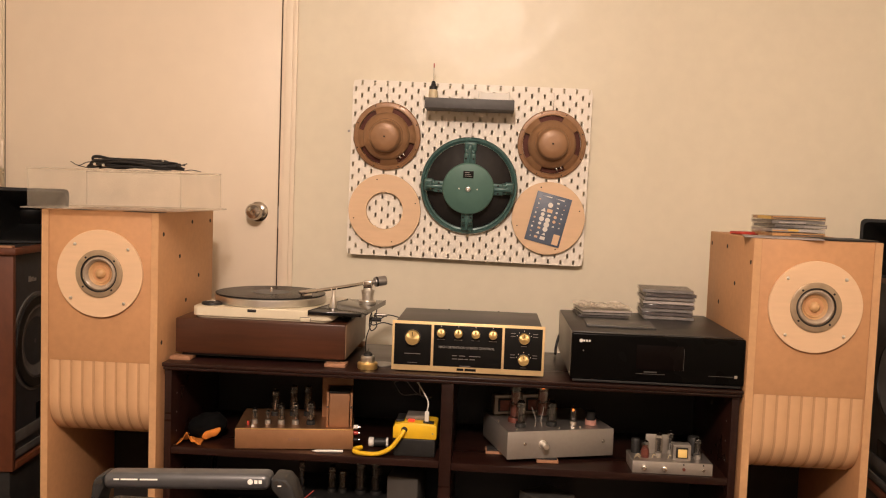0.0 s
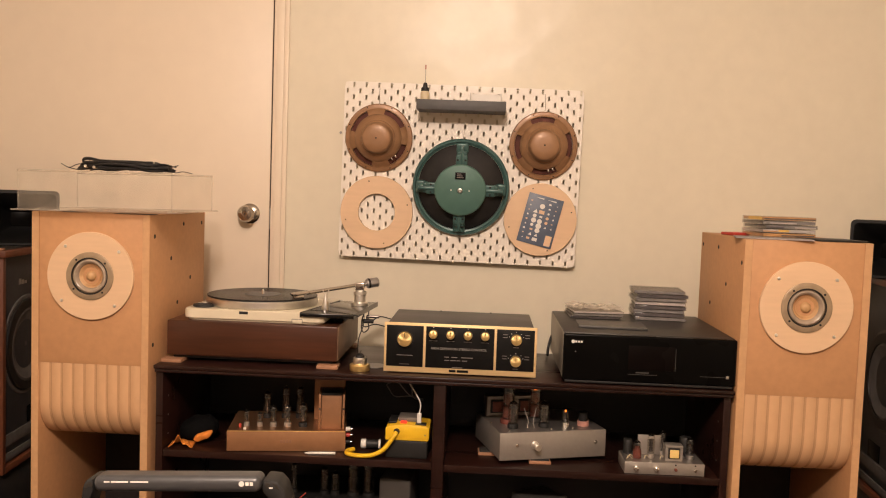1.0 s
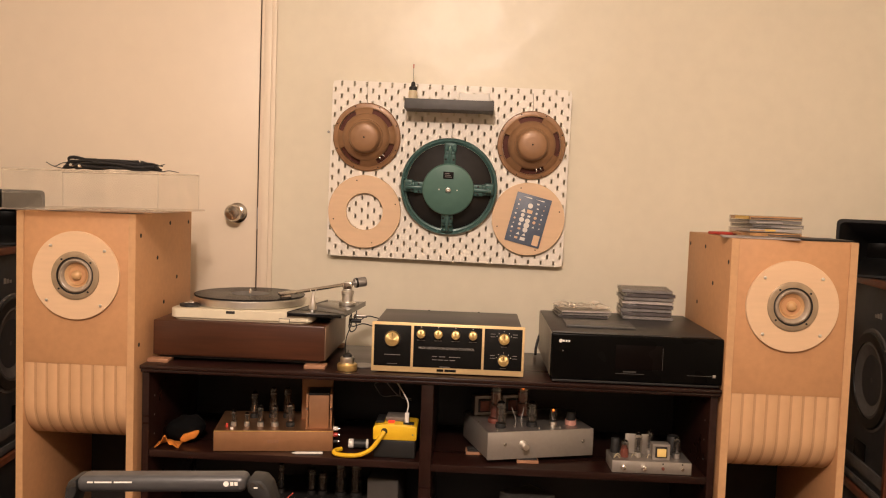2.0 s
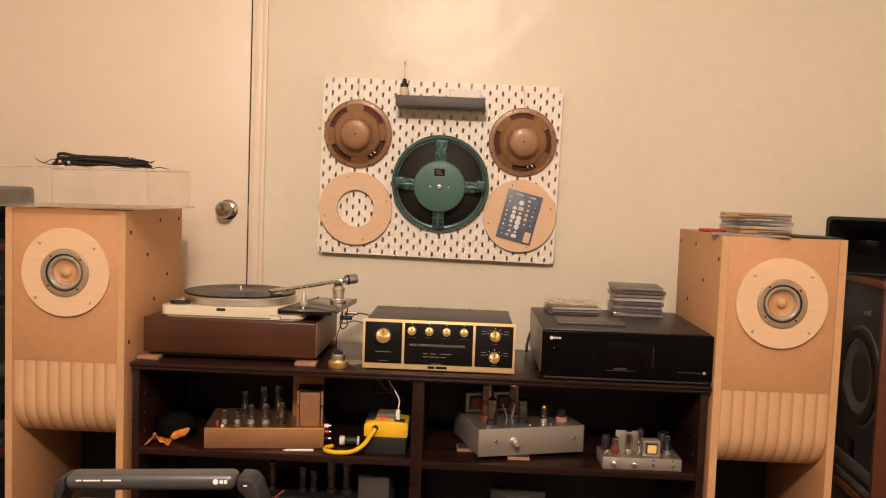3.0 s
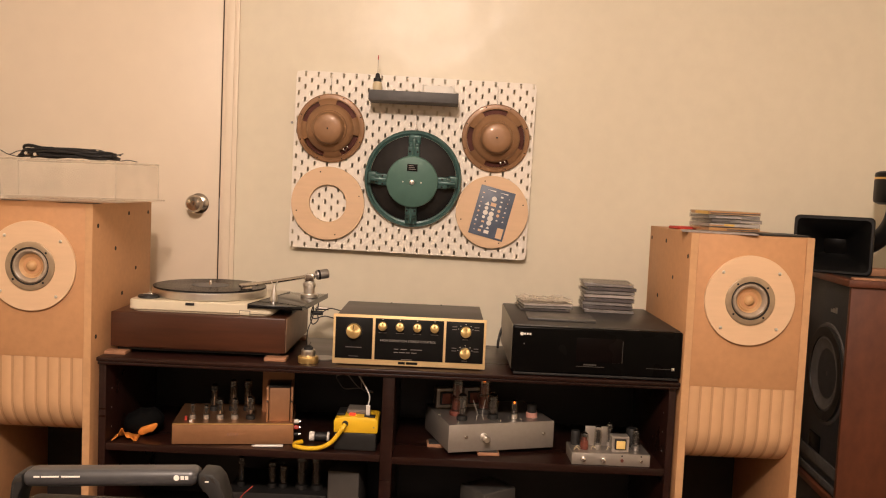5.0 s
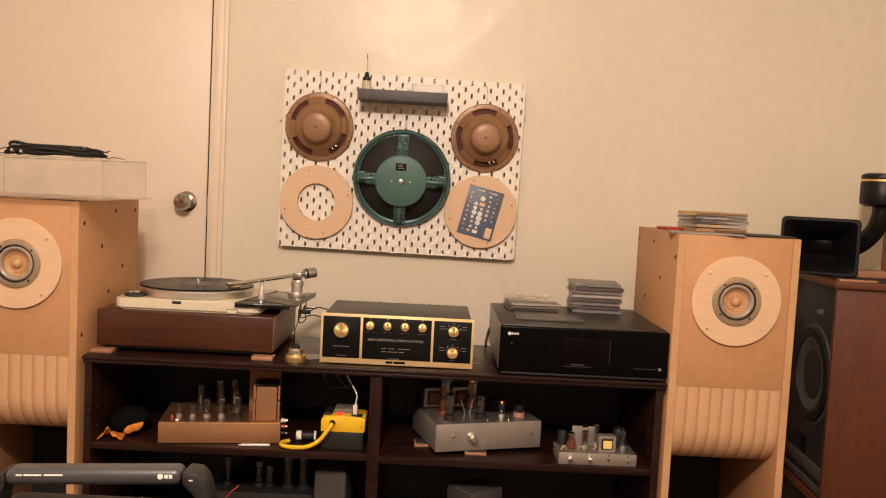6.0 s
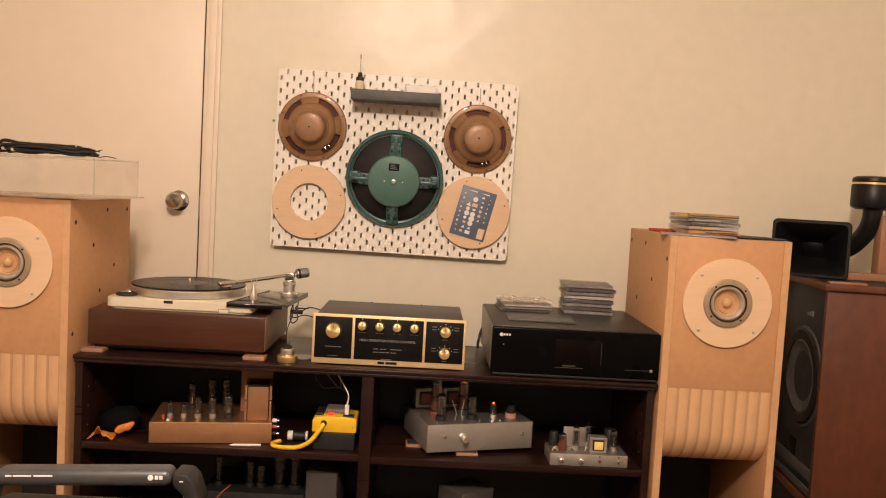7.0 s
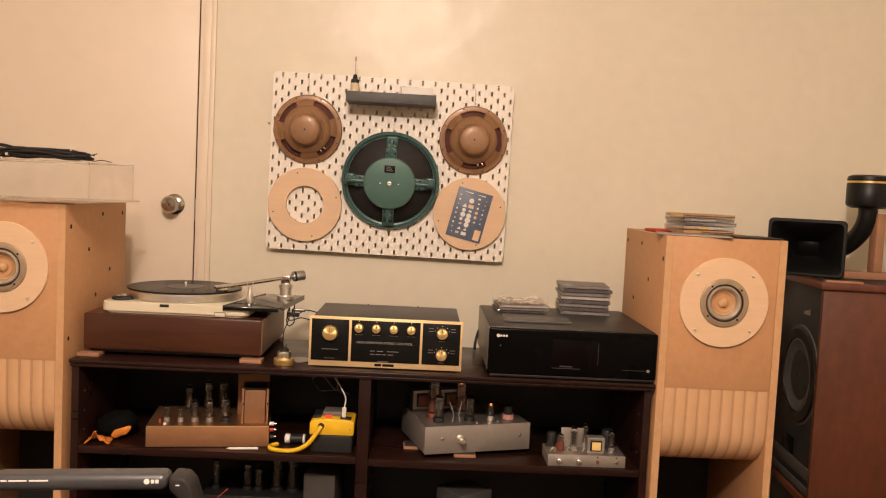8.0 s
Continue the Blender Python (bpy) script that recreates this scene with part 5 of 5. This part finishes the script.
for x, m_ in ((0.133, M_COIL), (0.184, M_CHROME)):
    part("toggle_base", cyl(0.004, 0.006, (x, 0, 0.015), "y", 0.001, 12), m_, sm)
    part("panel_hole", cyl(0.0022, 0.0004, (x, 0.0001, 0.026), "y", 0.0001, 10), M_GAP, sm)
valve(sm, 0.038, 0.035, 0.031, 0.0105, 0.045, M_COIL, M_COIL, base_h=0.022)
valve(sm, 0.075, 0.040, 0.031, 0.010, 0.062, M_ALUSATIN)
valve(sm, 0.112, 0.070, 0.031, 0.010, 0.062, M_ALUSATIN)
valve(sm, 0.178, 0.040, 0.031, 0.0105, 0.056, M_STEEL)
transformer(sm, 0.131, 0.016, 0.031, 0.046, 0.03, 0.040, M_ALUSATIN, M_YTAPE)
part("rear_plate", box(0.045, 0.108, 0.066, 0.068, 0.0312, 0.082, 0.0006), M_ALUSATIN, sm)
part("rear_can", lathe([(0, 0.0002), (0.012, 0.0002), (0.012, 0.034), (0.01, 0.037), (0, 0.037)], (0.02, 0.072, 0.031), seg=20), M_BLACKSATIN, sm)
part("rear_can", lathe([(0, 0.0002), (0.016, 0.0002), (0.016, 0.045), (0.014, 0.048), (0, 0.048)], (0.175, 0.074, 0.031), seg=20), M_BLACKSATIN, sm)
for k, (x, y) in enumerate(((0.008, 0.02), (0.014, 0.03), (0.056, 0.03), (0.098, 0.03))):
    part("wire", tube([(x, y, 0.031), (x + 0.004, y, 0.040), (x + 0.012, y + 0.004, 0.035), (x + 0.016, y, 0.031)], 0.001, 6), M_IVORY, sm)

# lower shelf
lb = thing("dark_valve_amplifier", "dark valve amplifier with tall glass tubes on the lower shelf", "amplifier", pose(-0.44, -0.52, 0.0803), "valve amplifiers")
part("chassis", box(0, 0.27, 0, 0.2, 0.0003, 0.10, 0.002), M_BLACKSATIN, lb)
for x, h, r in ((0.03, 0.085, 0.010), (0.115, 0.078, 0.012), (0.145, 0.068, 0.012), (0.195, 0.103, 0.016), (0.238, 0.103, 0.016)):
    valve(lb, x, 0.05, 0.10, r, h, M_BLACKSATIN, M_BLACKSATIN)
solid("grey_box", box(-0.042, 0.042, -0.06, 0.06, 0, 0.182, 0.004, 3), material("grey_card", (0.06, 0.054, 0.048), 0.6), "upright grey box on the lower shelf", "box", pose(-0.115, -0.50, 0.0803, 0, 0, -6))
solid("silver_box", box(-0.055, 0.055, -0.05, 0.05, 0, 0.150, 0.003, 3), M_CHASSISTOP, "small silver metal box on the lower shelf", "box", pose(0.262, -0.52, 0.0803, 0, 0, 38))
solid("red_wire", tube([(-0.40, -0.625, 0.0825), (-0.395, -0.635, 0.14), (-0.375, -0.632, 0.205), (-0.345, -0.62, 0.236)], 0.0014, 6), M_RED, "thin red wire rising from the lower shelf", "wire")


# ---- large walnut horn loudspeakers at both ends ----
M_BAFFLE = material("black_baffle", (0.020, 0.0215, 0.0235), 0.5, var=0.3, scale=40, bump=0.08, spec=0.35)
M_HORN = material("black_horn", (0.0055, 0.0055, 0.0055), 0.42, var=0.3, scale=40, spec=0.3)
M_GREYCONE = material("grey_cone", (0.075, 0.069, 0.064), 0.7, var=0.25, scale=40)


def mirrored(bm, s):
    if s < 0:
        for v in bm.verts:
            v.co.x = -v.co.x
    return bm


def large_speaker(s, cx, cy, top, turn, out=0.0):
    t = thing("large_loudspeaker", "large walnut loudspeaker cabinet with a black woofer baffle", "speaker", pose(cx, cy, 0, 0, 0, -turn * s), "pair of walnut loudspeakers")
    W, D, z0 = 0.50, 0.385, 0.165
    P = lambda name, b, m_, par=t, label="": part(name, mirrored(b, s), m_, par, label)
    P("top", box(-0.012, W, -0.012, D, top - 0.02, top, 0.003), M_WALNUT)
    P("top_sheet", box(0.006, W - 0.004, 0.004, D - 0.004, top - 0.001, top + 0.0003, 0), M_BLACKSATIN, label="dark sheet over the top panel")
    P("side", box(0, W, 0, 0.018, z0, top - 0.0203, 0.002), M_WALNUT)
    P("side", box(0, W, D - 0.018, D, z0, top - 0.0203, 0.002), M_WALNUT)
    P("bottom", box(0, W, 0.0183, D - 0.0183, z0, z0 + 0.02, 0.002), M_WALNUT)
    P("back", box(W - 0.018, W, 0.0183, D - 0.0183, z0 + 0.0203, top - 0.0205, 0), M_WALNUT)
    P("base", box(0.014, W - 0.03, 0.012, D - 0.03, 0, z0 - 0.0003, 0.002), M_BLACKSATIN)
    P("baffle", box(0.012, 0.03, 0.0185, D - 0.0185, z0 + 0.0205, top - 0.0206, 0.001), M_BAFFLE)
    wy, wz = 0.168, 0.520
    w_ = P("woofer", lathe([(0.140, 0.012), (0.141, 0.006), (0.138, 0.002), (0.112, 0.001), (0.110, 0.008), (0.140, 0.012)], (0, wy, wz), "x", 56), M_HORN, label="black woofer frame")
    P("cone", lathe([(0.1118, 0.005), (0.104, 0.002), (0.098, 0.006), (0.05, 0.018), (0.035, 0.016), (0, 0.011)], (0, wy, wz), "x", 48), M_GREYCONE, w_, "grey paper cone")
    # added grey ring paints the reflection along the woofer frame's edge
    P("edge_glint_ring", lathe([(0.1412, 0.0118), (0.1415, 0.008), (0.150, 0.008), (0.151, 0.0118)], (0, wy, wz), "x", 56), M_GREYCONE, w_)
    P("port", box(0.009, 0.0115, 0.175, 0.265, 0.275, 0.325, 0.0005), M_BLACK)
    P("lower_trim", box(0.006, 0.0116, 0.03, 0.35, 0.238, 0.272, 0.001), M_GREYCONE)
    P("lower_trim", box(0.006, 0.0116, 0.03, 0.35, 0.195, 0.216, 0.001), M_GREYCONE)
    for k in range(3):
        P("maker_mark", box(0.0106, 0.0118, 0.12 + 0.018 * k, 0.134 + 0.018 * k, 0.705, 0.722 - 0.004 * k, 0), M_STEEL)
    # horn on top
    mx0, my0, mx1, my1 = 1.160 - 1.238, -0.205 + 0.42, 1.345 - 1.238, -0.305 + 0.42
    hn = thing("horn_tweeter", "black rectangular horn with an upward driver, on a loudspeaker", "horn", pose(cx + out * s, cy, top + 0.0005, 0, 0, 0), "pair of horns")
    ang = -28 * s
    HW, HH = 0.108, 0.170
    m = pose((mx0 + mx1) / 2 * s, (my0 + my1) / 2, 0.0, 0, 0, ang)
    b = bmesh.new()
    R = []
    for y, hw, z0_, z1_ in ((0, HW, 0.001, HH), (-0.004, HW - 0.003, 0.004, HH - 0.003), (-0.004, HW - 0.009, 0.010, HH - 0.009), (0.03, HW - 0.03, 0.034, HH - 0.034), (0.12, 0.03, 0.055, 0.10), (0.128, 0.036, 0.05, 0.106), (0.035, HW - 0.012, 0.016, HH - 0.014), (0.012, HW, 0.001, HH)):
        rc = 0.014 if y < 0.04 else 0.006
        R.append([b.verts.new((sx * (hw - rc) + rc * math.cos(radians(a0 + da)), y, (z1_ - rc if sz > 0 else z0_ + rc) + rc * math.sin(radians(a0 + da))))
                  for sx, sz, a0 in ((-1, -1, 180), (1, -1, 270), (1, 1, 0), (-1, 1, 90)) for da in (0, 30, 60, 90)])
    for p, q in zip(R, R[1:] + R[:1]):
        for k in range(16):
            b.faces.new((p[k], p[(k + 1) % 16], q[(k + 1) % 16], q[k]))
    part("horn_flare", b, M_HORN, hn, m=m)
    part("throat_plate", box(-0.034, 0.034, 0.1195, 0.127, 0.051, 0.106, 0.001), M_BLACK, hn, m=m)
    part("throat", mirrored(tube([(0.082, 0.298, 0.078), (0.125, 0.286, 0.072), (0.165, 0.245, 0.088), (0.190, 0.205, 0.130), (0.199, 0.184, 0.175), (0.200, 0.18, 0.215)], 0.027, 18), s), M_HORN, hn)
    dv = part("compression_driver", lathe([(0, 0.205), (0.045, 0.205), (0.06, 0.212), (0.062, 0.22), (0.062, 0.275), (0.06, 0.278), (0.060, 0.286), (0.062, 0.289), (0.060, 0.298), (0.05, 0.303), (0, 0.304)], (0.198 * s, 0.18, 0.005), seg=40), M_HORN, hn, "black cylindrical driver")
    part("gold_band", lathe([(0.0605, 0.279), (0.0622, 0.279), (0.0622, 0.285), (0.0605, 0.285)], (0.198 * s, 0.18, 0.005), seg=40), M_BRASS, dv)
    part("bracket_post", mirrored(box(0.215, 0.24, 0.15, 0.19, 0.022, 0.195, 0.002), s), M_PADWOOD, hn, "pale wooden post")
    part("bracket_foot", mirrored(box(0.095, 0.28, 0.15, 0.20, 0.0003, 0.0215, 0.002), s), M_PADWOOD, hn, "pale wooden foot")
    solid("wood_strip", mirrored(box(0.0, 0.10, -0.010, 0.012, 0, 0.006, 0.001), s), M_PADWOOD, "thin wood strip on the loudspeaker's edge", "wood strip", pose(cx, cy, top + 0.0004, 0, 0, -turn * s))


large_speaker(1, 1.240, -0.42, 0.816, 5)
large_speaker(-1, -1.268, -0.42, 0.815, 5, 0.03)

# ---- portable speaker on a stool, close to the viewer ----
LX, LY = -0.266, -1.72
M_LGBODY = material("charcoal_mesh", (0.03, 0.03, 0.03), 0.6, bump=0.3, scale=120)
ps = thing("portable_speaker", "gunmetal portable speaker with a broad carrying handle, on a stool", "speaker", pose(LX, LY, 0.0))
part("body", box(-0.135, 0.135, -0.05, 0.055, 0.5003, 0.606, 0.02, 5), M_LGBODY, ps)
for s_ in (-1, 1):
    part("end_cap", lathe([(0, 0), (0.047, 0), (0.05, 0.004), (0.05, 0.012), (0, 0.012)], (s_ * 0.1352 if s_ > 0 else -0.1472, 0.0025, 0.553), "x", 36), M_GUNMETAL, ps)
TILT = pose(0, 0, 0.6515, 0, -2.8, 0) @ pose(0, 0, -0.6435)
hb = box(-0.109, 0.099, -0.026, 0.006, 0.6335, 0.6535, 0.0085, 5)
hd = part("handle", hb, M_GUNMETAL, ps, "satin gunmetal handle bar", TILT)
for s_ in (-1, 1):
    pts = [(0.0994, 0.634), (0.100, 0.6495), (0.118, 0.6475), (0.126, 0.638), (0.132, 0.617), (0.135, 0.585), (0.124, 0.585), (0.120, 0.602), (0.112, 0.620)]
    ar = part("handle_arm", prism([(s_ * (x if s_ > 0 else 0.11 + (x - 0.1) * 0.55), z) for x, z in pts], -0.022, 0.016, bev=0.004), M_BLACKSATIN, ps, m=TILT)
    part("slot", prism([(s_ * x, z) for x, z in ((0.113, 0.6455), (0.1185, 0.643), (0.1215, 0.6365), (0.1175, 0.6385))], -0.0226, -0.0215), M_GAP, ar)
    part("pivot_recess", cyl(0.0032, 0.0012, (s_ * (0.107 if s_ > 0 else 0.113), -0.0213, 0.6425), "y", 0.0004, 18), M_GAP, ar)
for x0, x1 in ((-0.094, -0.087), (-0.085, -0.064), (-0.061, -0.039)):
    part("caption_bar", box(x0, x1, -0.0264, -0.0258, 0.6465, 0.6483, 0), M_WHITE, hd)
part("maker_mark", cyl(0.0034, 0.0006, (0.076, -0.0258, 0.6455), "y", 0.0001, 22), M_WHITE, hd)
for k in range(2):
    part("maker_mark", box(0.081 + 0.0052 * k, 0.0849 + 0.0052 * k, -0.0264, -0.0258, 0.6433, 0.6476, 0), M_WHITE, hd)
part("caption_bar", box(0.1085, 0.113, -0.0225, -0.0215, 0.6385, 0.640, 0), M_WHITE, hd)
st = thing("stool", "plain dark wooden stool under the portable speaker", "stool", pose(LX, LY, 0))
part("seat", box(-0.17, 0.17, -0.11, 0.11, 0.475, 0.5, 0.004), M_ESPRESSO, st)
for x in (-0.14, 0.14):
    for y in (-0.085, 0.085):
        part("leg", box(x - 0.015, x + 0.015, y - 0.015, y + 0.015, 0.0, 0.4748, 0.002), M_ESPRESSO, st)
